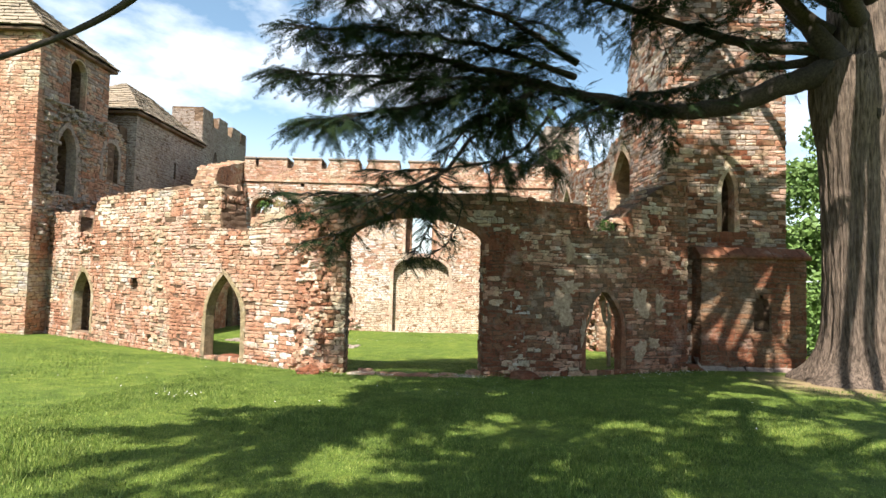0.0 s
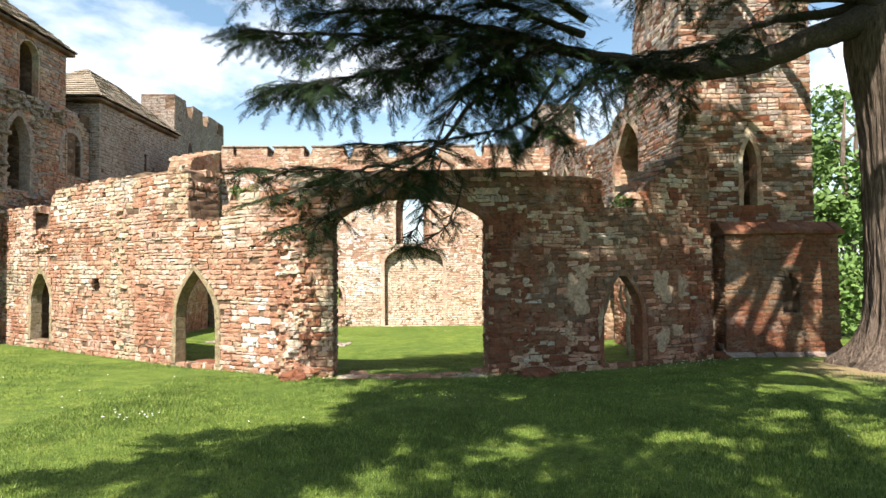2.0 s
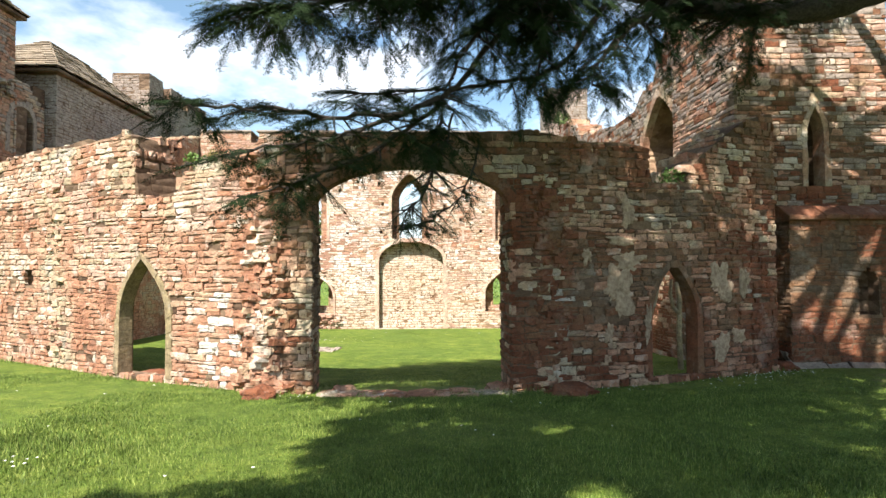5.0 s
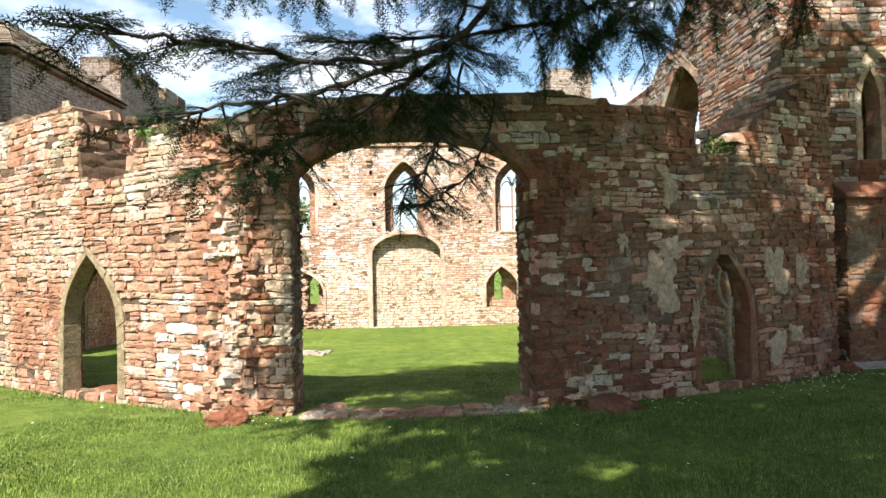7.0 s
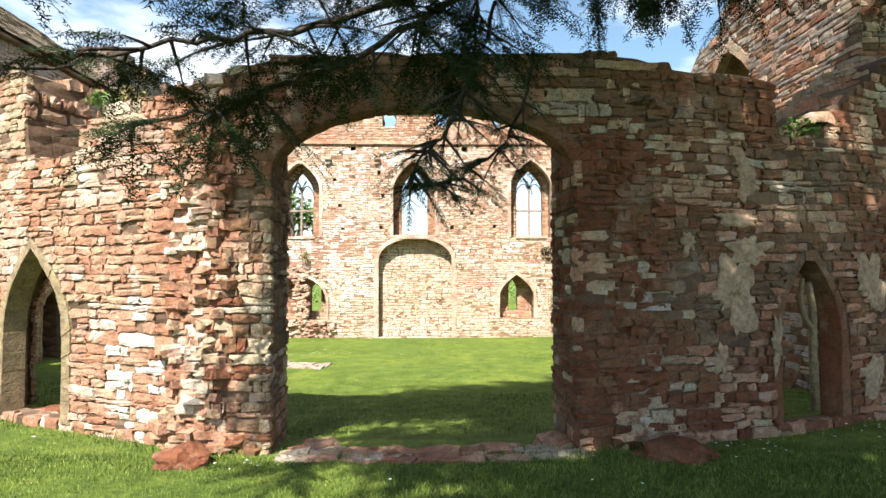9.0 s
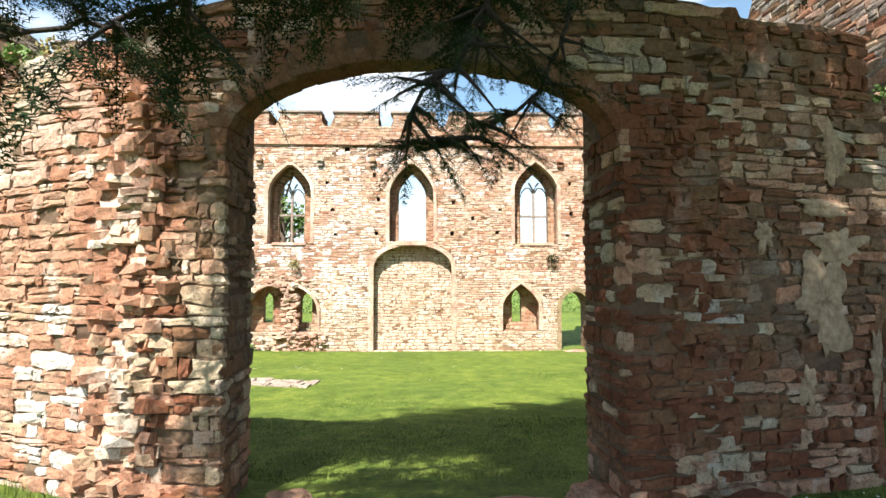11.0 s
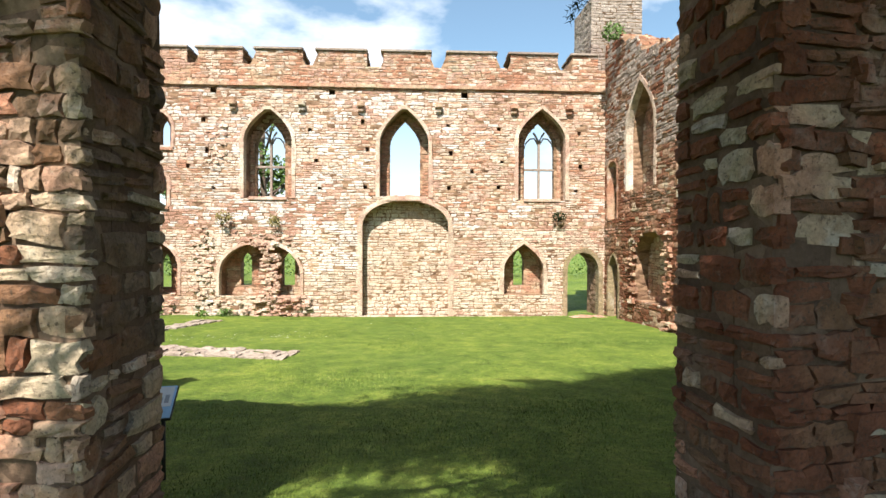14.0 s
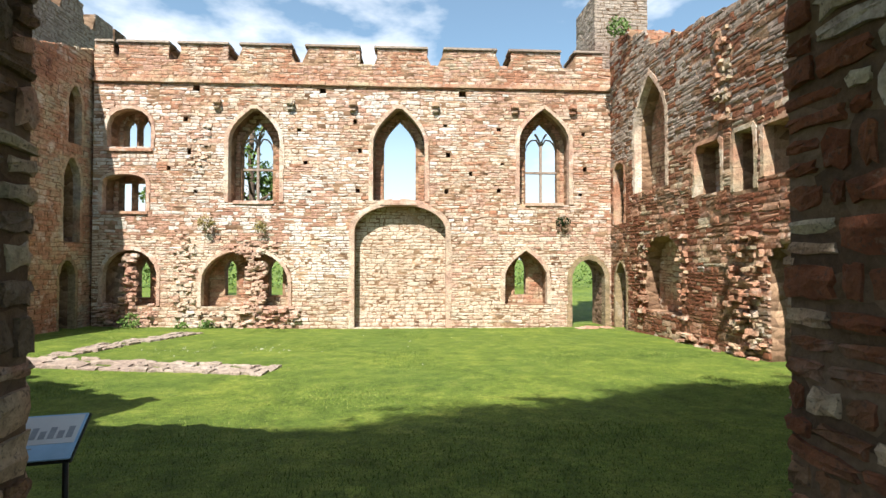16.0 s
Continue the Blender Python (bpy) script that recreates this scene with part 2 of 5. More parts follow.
def grass_material():
    m, n, l, b = shader("lawn", 0.85)
    co = n.new("ShaderNodeNewGeometry").outputs["Position"]
    fine, mid, big = noise_node(n, l, co, 60.0, 4.0, 0.7), noise_node(n, l, co, 3.0, 5.0, 0.6), noise_node(n, l, co, 0.45, 4.0)
    r = ramp_node(n, ((0.3, (0.070, 0.115, 0.018)), (0.5, (0.115, 0.175, 0.028)), (0.72, (0.19, 0.24, 0.05))))
    l.new(mid.outputs[0], r.inputs[0])
    g = ramp_node(n, ((0.25, (0.35, 0.38, 0.3)), (0.75, (1.4, 1.35, 1.3))))
    l.new(fine.outputs[0], g.inputs[0])
    c = mix_node(n, l, 0.8, r.outputs[0], g.outputs[0], "MULTIPLY")
    tufts = noise_node(n, l, co, 16.0, 4.0, 0.65)
    tr = ramp_node(n, ((0.3, (0.55, 0.58, 0.5)), (0.7, (1.35, 1.32, 1.25))))
    l.new(tufts.outputs[0], tr.inputs[0])
    c = mix_node(n, l, 0.85, c, tr.outputs[0], "MULTIPLY")
    h = ramp_node(n, ((0.35, (0.8, 0.85, 0.8)), (0.65, (1.2, 1.12, 1.0))))
    l.new(big.outputs[0], h.inputs[0])
    c = mix_node(n, l, 0.9, c, h.outputs[0], "MULTIPLY")
    # bare trodden earth round the tree's foot
    far = n.new("ShaderNodeVectorMath")
    far.operation = "DISTANCE"
    far.inputs[1].default_value = (8.5, 10.5, 0.8)
    l.new(co, far.inputs[0])
    mul = n.new("ShaderNodeMath")
    mul.operation = "MULTIPLY_ADD"
    l.new(mid.outputs[0], mul.inputs[0])
    mul.inputs[1].default_value = 1.6
    l.new(far.outputs["Value"], mul.inputs[2])
    bare = ramp_node(n, ((0.0, (1, 1, 1)), (0.62, (0.9, 0.9, 0.9)), (0.85, (0, 0, 0))))
    sc = n.new("ShaderNodeMath")
    sc.operation = "DIVIDE"
    sc.inputs[1].default_value = 3.6
    l.new(mul.outputs[0], sc.inputs[0])
    l.new(sc.outputs[0], bare.inputs[0])
    c = mix_node(n, l, bare.outputs[0], c, (0.30, 0.22, 0.12))
    l.new(c, b.inputs["Base Color"])
    bump_node(n, l, b, ((fine.outputs[0], 0.8, 0.03), (mid.outputs[0], 0.4, 0.04)))
    return m


def blade_material():
    m, n, l, b = shader("grass_blade", 0.6)
    geo = n.new("ShaderNodeNewGeometry")
    r = ramp_node(n, ((0.0, (0.035, 0.065, 0.010)), (0.6, (0.125, 0.19, 0.032)), (1.0, (0.28, 0.32, 0.095))))
    l.new(geo.outputs["Random Per Island"], r.inputs[0])
    clump = noise_node(n, l, geo.outputs["Position"], 2.2, 5.0, 0.65)
    k = ramp_node(n, ((0.3, (0.45, 0.50, 0.40)), (0.7, (1.4, 1.35, 1.3))))
    l.new(clump.outputs[0], k.inputs[0])
    l.new(mix_node(n, l, 0.9, r.outputs[0], k.outputs[0], "MULTIPLY"), b.inputs["Base Color"])
    return m


M_GRASS, M_BLADE = grass_material(), blade_material()
M_SOIL = plain_material("worn_earth", (0.20, 0.14, 0.085), (0.34, 0.26, 0.17), 8.0, 0.97, 0.6)
M_STRAW = plain_material("dry_stems", (0.12, 0.11, 0.035), (0.30, 0.24, 0.10), 6.0, 0.8, 0.1)
M_PETAL = plain_material("white_petal", (0.75, 0.75, 0.72), (0.82, 0.82, 0.80), 5.0, 0.7, 0.05)


# ---- mesh helpers ----
def mesh_object(name, verts, faces, material, parent=None, label="", smooth=False):
    me = bpy.data.meshes.new(name)
    me.from_pydata([tuple(v) for v in verts], [], faces)
    me.materials.append(material)
    me.update()
    if smooth:
        me.polygons.foreach_set("use_smooth", [True] * len(me.polygons))
    ob = new(name, me)
    if parent:
        ob.parent = parent
    if label:
        ob["label"] = label
    return ob


def part(name, bm, material, parent=None, label=""):
    me = bpy.data.meshes.new(name)
    bm.to_mesh(me)
    bm.free()
    me.materials.append(material)
    ob = new(name, me)
    if parent:
        ob.parent = parent
    if label:
        ob["label"] = label
    return ob


def big_mesh(name, verts, tris, material, parent=None):
    """A mesh from arrays of vertices and triangles."""
    me = bpy.data.meshes.new(name)
    me.vertices.add(len(verts))
    me.vertices.foreach_set("co", np.asarray(verts, dtype=np.float32).ravel())
    me.loops.add(tris.size)
    me.loops.foreach_set("vertex_index", np.asarray(tris, dtype=np.int32).ravel())
    me.polygons.add(len(tris))
    me.polygons.foreach_set("loop_start", np.arange(0, tris.size, tris.shape[1], dtype=np.int32))
    me.update(calc_edges=True)
    me.shade_flat()
    me.materials.append(material)
    ob = new(name, me)
    if parent:
        ob.parent = parent
    return ob


def box_bm(x0, x1, y0, y1, z0, z1, bevel=0.0, bm=None):
    bm = bm or bmesh.new()
    r = bmesh.ops.create_cube(bm, size=1)
    for v in r["verts"]:
        v.co = Vector(((x0 + x1) / 2 + v.co.x * (x1 - x0), (y0 + y1) / 2 + v.co.y * (y1 - y0), (z0 + z1) / 2 + v.co.z * (z1 - z0)))
    if bevel:
        es = list({e for v in r["verts"] for e in v.link_edges})
        bmesh.ops.bevel(bm, geom=es, offset=bevel, segments=2, affect="EDGES")
    return bm


def tube(points, radii, sides=8, bm=None, rough=0.0, rng=None):
    """A bent tapered tube through points."""
    bm = bm or bmesh.new()
    rings = []
    for i, p in enumerate(points):
        d = (points[min(i + 1, len(points) - 1)] - points[max(i - 1, 0)]).normalized()
        s = d.cross(Vector((0, 0, 1)) if abs(d.z) < 0.9 else Vector((1, 0, 0))).normalized()
        u = s.cross(d)
        ring = []
        for k in range(sides):
            q = 2 * math.pi * k / sides
            r = radii[i] * (1 + (rng.uniform(-rough, rough) if rng else 0))
            ring.append(bm.verts.new(p + (s * math.cos(q) + u * math.sin(q)) * r))
        rings.append(ring)
    for r0, r1 in zip(rings, rings[1:]):
        for k in range(sides):
            f = bm.faces.new((r0[k], r0[(k + 1) % sides], r1[(k + 1) % sides], r1[k]))
            f.smooth = True
    bm.faces.new(rings[-1])
    bm.faces.new(rings[0][::-1])
    return bm


# ---- masonry ----
def stone_template(n, rng, jag):
    """A hewn stone, 1 x 1 in u, v, that stands from w = -1 to about 0, as vertices and triangles."""
    vs, fs = [], []
    for j in range(n + 1):
        for i in range(n + 1):
            edge = i in (0, n) or j in (0, n)
            corner = i in (0, n) and j in (0, n)
            u, v = i / n - 0.5, j / n - 0.5
            u += rng.uniform(-jag, jag) * 0.6
            v += rng.uniform(-jag, jag) * 0.9
            vs.append((u * 0.985, v * 0.97, rng.uniform(-0.6, 0) - (0.12 if edge else 0) - (0.3 if corner else 0)))
    at = lambda i, j: j * (n + 1) + i
    for j in range(n):
        for i in range(n):
            q = (at(i, j), at(i + 1, j), at(i + 1, j + 1), at(i, j + 1))
            fs += [(q[0], q[1], q[2]), (q[0], q[2], q[3])]
    rim = [at(i, 0) for i in range(n)] + [at(n, j) for j in range(n)] + [at(i, n) for i in range(n, 0, -1)] + [at(0, j) for j in range(n, 0, -1)]
    base = len(vs)
    for k in rim:
        vs.append((vs[k][0] * 1.01, vs[k][1] * 1.02, -3.2))
    m = len(rim)
    for k in range(m):
        p, q = rim[k], rim[(k + 1) % m]
        r, s = base + (k + 1) % m, base + k
        fs += [(p, s, r), (p, r, q)]
    return np.array(vs), np.array(fs)


RNG = random.Random(7)
NEAR = [stone_template(3, RNG, 0.16) for _ in range(14)]
FAR = [stone_template(2, RNG, 0.09) for _ in range(10)]


def block_template(rng):
    j = lambda a: a + rng.uniform(-0.1, 0.1)
    vs = [(j(a), j(b), c) for c in (rng.uniform(-0.2, 0), -1.8) for a, b in ((-0.5, -0.5), (0.5, -0.5), (0.5, 0.5), (-0.5, 0.5))]
    vs = [(a, b, c + rng.uniform(-0.22, 0.22) * (c > -1)) for a, b, c in vs]
    fs = [(0, 1, 2), (0, 2, 3), (0, 4, 5), (0, 5, 1), (1, 5, 6), (1, 6, 2), (2, 6, 7), (2, 7, 3), (3, 7, 4), (3, 4, 0)]
    return np.array(vs), np.array(fs)


RUBBLE = [stone_template(3, RNG, 0.15) for _ in range(14)]
BLOCK = [block_template(RNG) for _ in range(16)]
NEAR_MESH, FAR_MESH = {}, {}


def template_mesh(pool, k, material, near):
    store = NEAR_MESH if near else FAR_MESH
    key = (k, material.name, len(pool[0][0]), round(float(pool[k][0][0][0]), 4))
    if key not in store:
        me = bpy.data.meshes.new("stone")
        vs, fs = pool[k]
        me.from_pydata([tuple(v) for v in vs], [], [tuple(f) for f in fs])
        me.materials.append(material)
        store[key] = me
    return store[key]


def lay(stones, parent, mat, mat1, near=True, singles=300, centre=None, pick=None, pool=None):
    """stones: (place, u axis, normal, length, height, depth). The nearest to centre become objects, the rest one mesh."""
    pool = pool or (NEAR if near else FAR)
    if centre is not None:
        c = Vector(centre)
        stones = sorted(stones, key=lambda s: (s[0] - c).length)
    rng = random.Random(len(stones))
    for p, ua, na, L, H, D in stones[:singles]:
        k = rng.randrange(len(pool))
        ob = new("stone", template_mesh(pool, k, pick(p, rng)[1] if pick else mat1, near))
        va = na.cross(ua)
        flip = rng.choice((1, -1))
        m = Matrix(((ua.x * L * flip, va.x * H * flip, na.x * D, p.x), (ua.y * L * flip, va.y * H * flip, na.y * D, p.y), (ua.z * L * flip, va.z * H * flip, na.z * D, p.z), (0, 0, 0, 1)))
        ob.parent = parent
        ob.matrix_basis = m
    heaps = {}
    for p, ua, na, L, H, D in stones[singles:]:
        m = pick(p, rng)[0] if pick else mat
        V, F, off = heaps.setdefault(m.name, ([], [], [0]))
        vs, fs = pool[rng.randrange(len(pool))]
        va = na.cross(ua)
        flip = rng.choice((1, -1))
        B = np.array((ua * L * flip, va * H * flip, na * D))
        V.append(vs @ B + np.array(p))
        F.append(fs + off[0])
        off[0] += len(vs)
    for name, (V, F, off) in heaps.items():
        ob = big_mesh("stonework", np.concatenate(V), np.concatenate(F), bpy.data.materials[name], parent)
        tagged(ob, kind="stuff")


class Opening:
    """An opening in a wall: centre u, sill, width, springing, crown. kind: pointed, round, rect."""

    def __init__(self, u, z0, w, zs, z1, kind="pointed", ring=0.13, deep=0.2, proud=0.03, ring_mat=None):
        self.u, self.z0, self.w, self.zs, self.z1, self.kind = u, z0, w, zs, z1, kind
        self.ring, self.deep, self.proud, self.ring_mat = ring, deep, proud, ring_mat

    def half(self, z, grow=0.0):
        if z < self.z0 or z > self.z1 + grow:
            return -1.0
        h = self.w / 2
        if z <= self.zs or self.kind == "rect":
            return h + grow
        q = (z - self.zs) / (self.z1 + grow - self.zs)
        if self.kind == "pointed":
            return (h + grow) * max(0.0, 1 - q ** 1.75)
        return (h + grow) * math.sqrt(max(0.0, 1 - q * q))

    def outline(self, grow=0.0, n=9):
        side = [(self.w / 2 + grow, self.z0)]
        if self.kind == "rect":
            side += [(self.w / 2 + grow, self.z1 + grow)]
        else:
            for k in range(n + 1):
                q = math.sin(k / n * math.pi / 2)
                z = self.zs + q * (self.z1 + grow - self.zs)
                side.append((max(self.half(z - 1e-6, grow), 0.0) if k < n else 0.0, z))
        left = [(self.u - h, z) for h, z in reversed(side) if h > 1e-6]
        return [(self.u + h, z) for h, z in side] + left


def inside(poly, u, z):
    hit = False
    for (a0, b0), (a1, b1) in zip(poly, poly[1:] + poly[:1]):
        if (b0 > z) != (b1 > z) and u < (a1 - a0) * (z - b0) / (b1 - b0) + a0:
            hit = not hit
    return hit


class Path:
    """A wall's line on the plan; the normal is on the right-hand side of its way (-y for a way along +x)."""

    def __init__(self, pts):
        self.p = [Vector((x, y, 0)) for x, y in pts]
        self.s = [0.0]
        for a, b in zip(self.p, self.p[1:]):
            self.s.append(self.s[-1] + (b - a).length)
        self.length = self.s[-1]

    def way(self, k):
        return (self.p[k + 1] - self.p[k]).normalized()

    def at(self, u, z, w):
        k = 0
        while k < len(self.p) - 2 and u > self.s[k + 1]:
            k += 1
        t = self.way(k)
        d0 = min(1.0, max(0.0, (u - self.s[k]) / (self.s[k + 1] - self.s[k])))
        t0 = (self.way(k - 1) + t).normalized() if k else t
        t1 = (self.way(k + 1) + t).normalized() if k < len(self.p) - 2 else t
        tt = (t0 * (1 - d0) + t1 * d0).normalized()
        nrm = Vector((tt.y, -tt.x, 0))
        return self.p[k] + t * (u - self.s[k]) + nrm * w + Vector((0, 0, z)), tt, nrm

    def u_of(self, x):
        for k in range(len(self.p) - 1):
            a, b = self.p[k], self.p[k + 1]
            if (a.x - x) * (b.x - x) <= 0 and a.x != b.x:
                return self.s[k] + (b - a).length * (x - a.x) / (b.x - a.x)
        return 0.0


def slab(outline, holes, path, w0, w1, step=0.35, wob=0.0, shear=None):
    """A wall's core between depths w0 (front) and w1 (back), with its openings cut through."""
    from mathutils.geometry import delaunay_2d_cdt
    pts, edges, rings = [], [], []
    for poly in [outline] + holes:
        dense = []
        for (a0, b0), (a1, b1) in zip(poly, poly[1:] + poly[:1]):
            k = max(1, int(math.hypot(a1 - a0, b1 - b0) / step))
            dense += [(a0 + (a1 - a0) * i / k, b0 + (b1 - b0) * i / k) for i in range(k)]
        o = len(pts)
        pts += [Vector(p) for p in dense]
        edges += [(o + i, o + (i + 1) % len(dense)) for i in range(len(dense))]
        rings.append(dense)
    us, zs = [p[0] for p in outline], [p[1] for p in outline]
    u = min(us) + step / 2
    while u < max(us):
        z = min(zs) + step / 2
        while z < max(zs):
            if inside(outline, u, z) and not any(inside(h, u, z) for h in holes):
                pts.append(Vector((u, z)))
            z += step
        u += step
    v2, e2, f2, ov, oe, of = delaunay_2d_cdt(pts, edges, [], 0, 1e-5)
    bm = bmesh.new()
    fr, bk = [], []
    for v in v2:
        k = wob * noise.noise(Vector((v.x * 2, v.y * 2, w0)))
        s0, s1 = (shear(v.x, w0), shear(v.x, w1)) if shear else (0.0, 0.0)
        fr.append(bm.verts.new(path.at(v.x + s0, v.y, w0 + k)[0]))
        bk.append(bm.verts.new(path.at(v.x + s1, v.y, w1 - k)[0]))
    count = {}
    for f in f2:
        cu, cz = sum(v2[i].x for i in f) / 3, sum(v2[i].y for i in f) / 3
        if not inside(outline, cu, cz) or any(inside(h, cu, cz) for h in holes):
            continue
        bm.faces.new([fr[i] for i in f])
        bm.faces.new([bk[i] for i in reversed(f)])
        for i, j in zip(f, f[1:] + f[:1]):
            count[(i, j)] = 1
    for (i, j) in count:
        if (j, i) not in count:
            bm.faces.new((fr[j], fr[i], bk[i], bk[j]))
    for v in [v for v in bm.verts if not v.link_faces]:
        bm.verts.remove(v)
    bmesh.ops.recalc_face_normals(bm, faces=bm.faces)
    return bm


def courses(path, top, z0, z1, ok, w, rng, hs, ls, depth, side=1, drop=0.0):
    """Stones in rough courses on one face of a wall."""
    out, z, du = [], z0, 0.04
    n = int(path.length / du)
    while z < z1:
        h = rng.uniform(*hs)
        mask = [top(i * du) > z + h * 0.6 and ok(i * du, z + h / 2) for i in range(n + 1)] + [False]
        i = 0
        while i <= n:
            if not mask[i]:
                i += 1
                continue
            j = i
            while mask[j]:
                j += 1
            a0, a1 = i * du, (j - 1) * du + du
            u = a0
            while u < a1 - 0.03:
                L = rng.uniform(*ls) * rng.choice((0.7, 1, 1, 1.25))
                if a1 - (u + L) < ls[0] * 0.6:
                    L = a1 - u
                if rng.random() >= drop:
                    zz = z + h / 2 + 0.05 * noise.noise(Vector((u * 0.7, z * 0.9, 3.1)))
                    split = h > hs[1] * 0.8 and rng.random() < 0.3
                    for k in range(2 if split else 1):
                        hh = h / 2 if split else h
                        zc = zz + (k - 0.5) * h / 2 if split else zz
                        p, t, nr = path.at(u + L / 2, zc, w)
                        t = (t + Vector((0, 0, rng.gauss(0, 0.045))) + nr * rng.gauss(0, 0.02)).normalized()
                        nr = Vector((t.y, -t.x, rng.gauss(0, 0.02))).normalized()
                        t = (t - nr * t.dot(nr)).normalized()
                        out.append((p + nr * side * (depth * rng.uniform(0.55, 1.35)), t * side, nr * side, L - rng.uniform(0.006, 0.024), hh - rng.uniform(0.008, 0.022), 0.024))
                u += L
            i = j + 1
        z += h
    return out


def surround(path, op, parent, material, rng, w=0.0, side=1, name="voussoir", piece=0.24, rough=0.18):
    """Dressed stones round an opening."""
    a, b = op.outline(0.0, 14), op.outline(op.ring, 14)
    half = len(a) // 2
    dist, cut = 0.0, [0]
    for i in range(1, len(a)):
        dist += math.hypot(a[i][0] - a[i - 1][0], a[i][1] - a[i - 1][1])
    # even steps along the outline
    def walk_on(poly, n):
        seg = [math.hypot(q[0] - p[0], q[1] - p[1]) for p, q in zip(poly, poly[1:])]
        tot, res = sum(seg), []
        for k in range(n + 1):
            s = tot * k / n
            i = 0
            while i < len(seg) - 1 and s > seg[i]:
                s -= seg[i]
                i += 1
            f = min(1, s / seg[i]) if seg[i] else 0
            res.append((poly[i][0] + (poly[i + 1][0] - poly[i][0]) * f, poly[i][1] + (poly[i + 1][1] - poly[i][1]) * f))
        return res
    n = max(6, int(dist / piece))
    pa, pb = walk_on(a, n), walk_on(b, n)
    for k in range(n):
        bm = bmesh.new()
        out = op.proud + rng.uniform(-0.008, 0.008)
        grow = 1 + rng.uniform(-rough, rough * 1.3)
        ring = []
        for (p, q) in ((pa[k], pb[k]), (pa[k + 1], pb[k + 1])):
            q = (p[0] + (q[0] - p[0]) * grow, p[1] + (q[1] - p[1]) * grow)
            p = (p[0] - (q[0] - p[0]) * 0.08, p[1] - (q[1] - p[1]) * 0.08)
            ring.append([bm.verts.new(path.at(c[0], c[1], w + side * d)[0]) for c in (p, q) for d in (out, -op.deep)])
        r0, r1 = ring
        for quad in ((r0[0], r0[2], r1[2], r1[0]), (r0[1], r1[1], r1[3], r0[3]), (r0[0], r1[0], r1[1], r0[1]), (r0[2], r0[3], r1[3], r1[2]), (r0[0], r0[1], r0[3], r0[2]), (r1[0], r1[2], r1[3], r1[1])):
            bm.faces.new(quad)
        bmesh.ops.recalc_face_normals(bm, faces=bm.faces)
        bmesh.ops.bevel(bm, geom=list(bm.edges), offset=0.006, segments=1, affect="EDGES")
        part(name, bm, material, parent)


def build_wall(name, label, pts, top, z0, thick, openings, mats, near, hs, ls, depth, singles, centre=None, seed=1, back=True, extra_ok=None, core_mat=None, z_from=None, drop=0.0, kind="structure", caps=0.0, behind=None, split=0.35, pick=None, shear=None, rear_extra=()):
    """A masonry wall: core, courses of stones on both faces, dressed stones round its openings. mats: joined, single."""
    path, rng = Path(pts), random.Random(seed)
    root = tagged(new(name), label, "wall", kind=kind)
    L = path.length
    n = max(2, int(L / 0.22))
    outline = [(0, z0)] + [(L, z0)] + [(L * k / n, top(L * k / n) + 0.03 * noise.noise(Vector((k * 1.7, seed, 0)))) for k in range(n, -1, -1)]
    holes = [o.outline() for o in openings]
    if behind is None:
        part("core", slab(outline, holes, path, 0, -thick, 0.4, 0.012), core_mat or M_MORTAR, root)
    else:
        part("core", slab(outline, holes, path, 0, -split, 0.4, 0.012, shear), core_mat or M_MORTAR, root)
        part("core", slab(outline, [o.outline() for o in behind], path, -split - 0.004, -thick, 0.4, 0.012, shear), core_mat or M_MORTAR, root)

    def ok(u, z):
        for o in openings:
            if abs(u - o.u) < o.half(z, o.ring * 0.9 if o.ring_mat else 0.0):
                return False
        return extra_ok is None or extra_ok(u, z)
    zt = max(p[1] for p in outline) + 0.1
    st = courses(path, top, z0 if z_from is None else z_from, zt, ok, 0.0, rng, hs, ls, depth, 1, drop)
    lay(st, root, mats[0], mats[1], near, singles, centre, pick)
    if back:
        rear = (openings if behind is None else behind) + list(rear_extra)
        st = courses(path, top, z0 if z_from is None else z_from, zt, lambda u, z: not any(abs(u - o.u) < o.half(z) for o in rear), -thick, rng, hs, ls, depth, -1)
        lay(st, root, mats[0], mats[1], near, 0)
    for o in openings:
        if o.ring_mat:
            surround(path, o, root, o.ring_mat, rng)
    if caps:
        caps_on(path, top, thick, root, mats, near, rng, caps)
    return root, path


def caps_on(path, top, thick, root, mats, near, rng, loose):
    # weathered stones bedded along the wall's broken top
    st, u = [], 0.05
    while u < path.length - 0.05:
        L = rng.uniform(0.16, 0.4)
        w = rng.uniform(0, 0.06)
        while w < thick:
            H = rng.uniform(0.16, 0.34)
            if rng.random() < 0.9:
                p, t, nr = path.at(u + L / 2, top(u + L / 2) + rng.uniform(0.0, loose), -w - H / 2)
                up = (Vector((0, 0, 1)) + Vector((rng.uniform(-0.15, 0.15), rng.uniform(-0.15, 0.15), 0))).normalized()
                tt = (t - up * t.dot(up)).normalized()
                st.append((p, tt, up, L, H, rng.uniform(0.04, 0.09)))
            w += H
        u += L
    lay(st, root, mats[0], mats[1], near, 0)


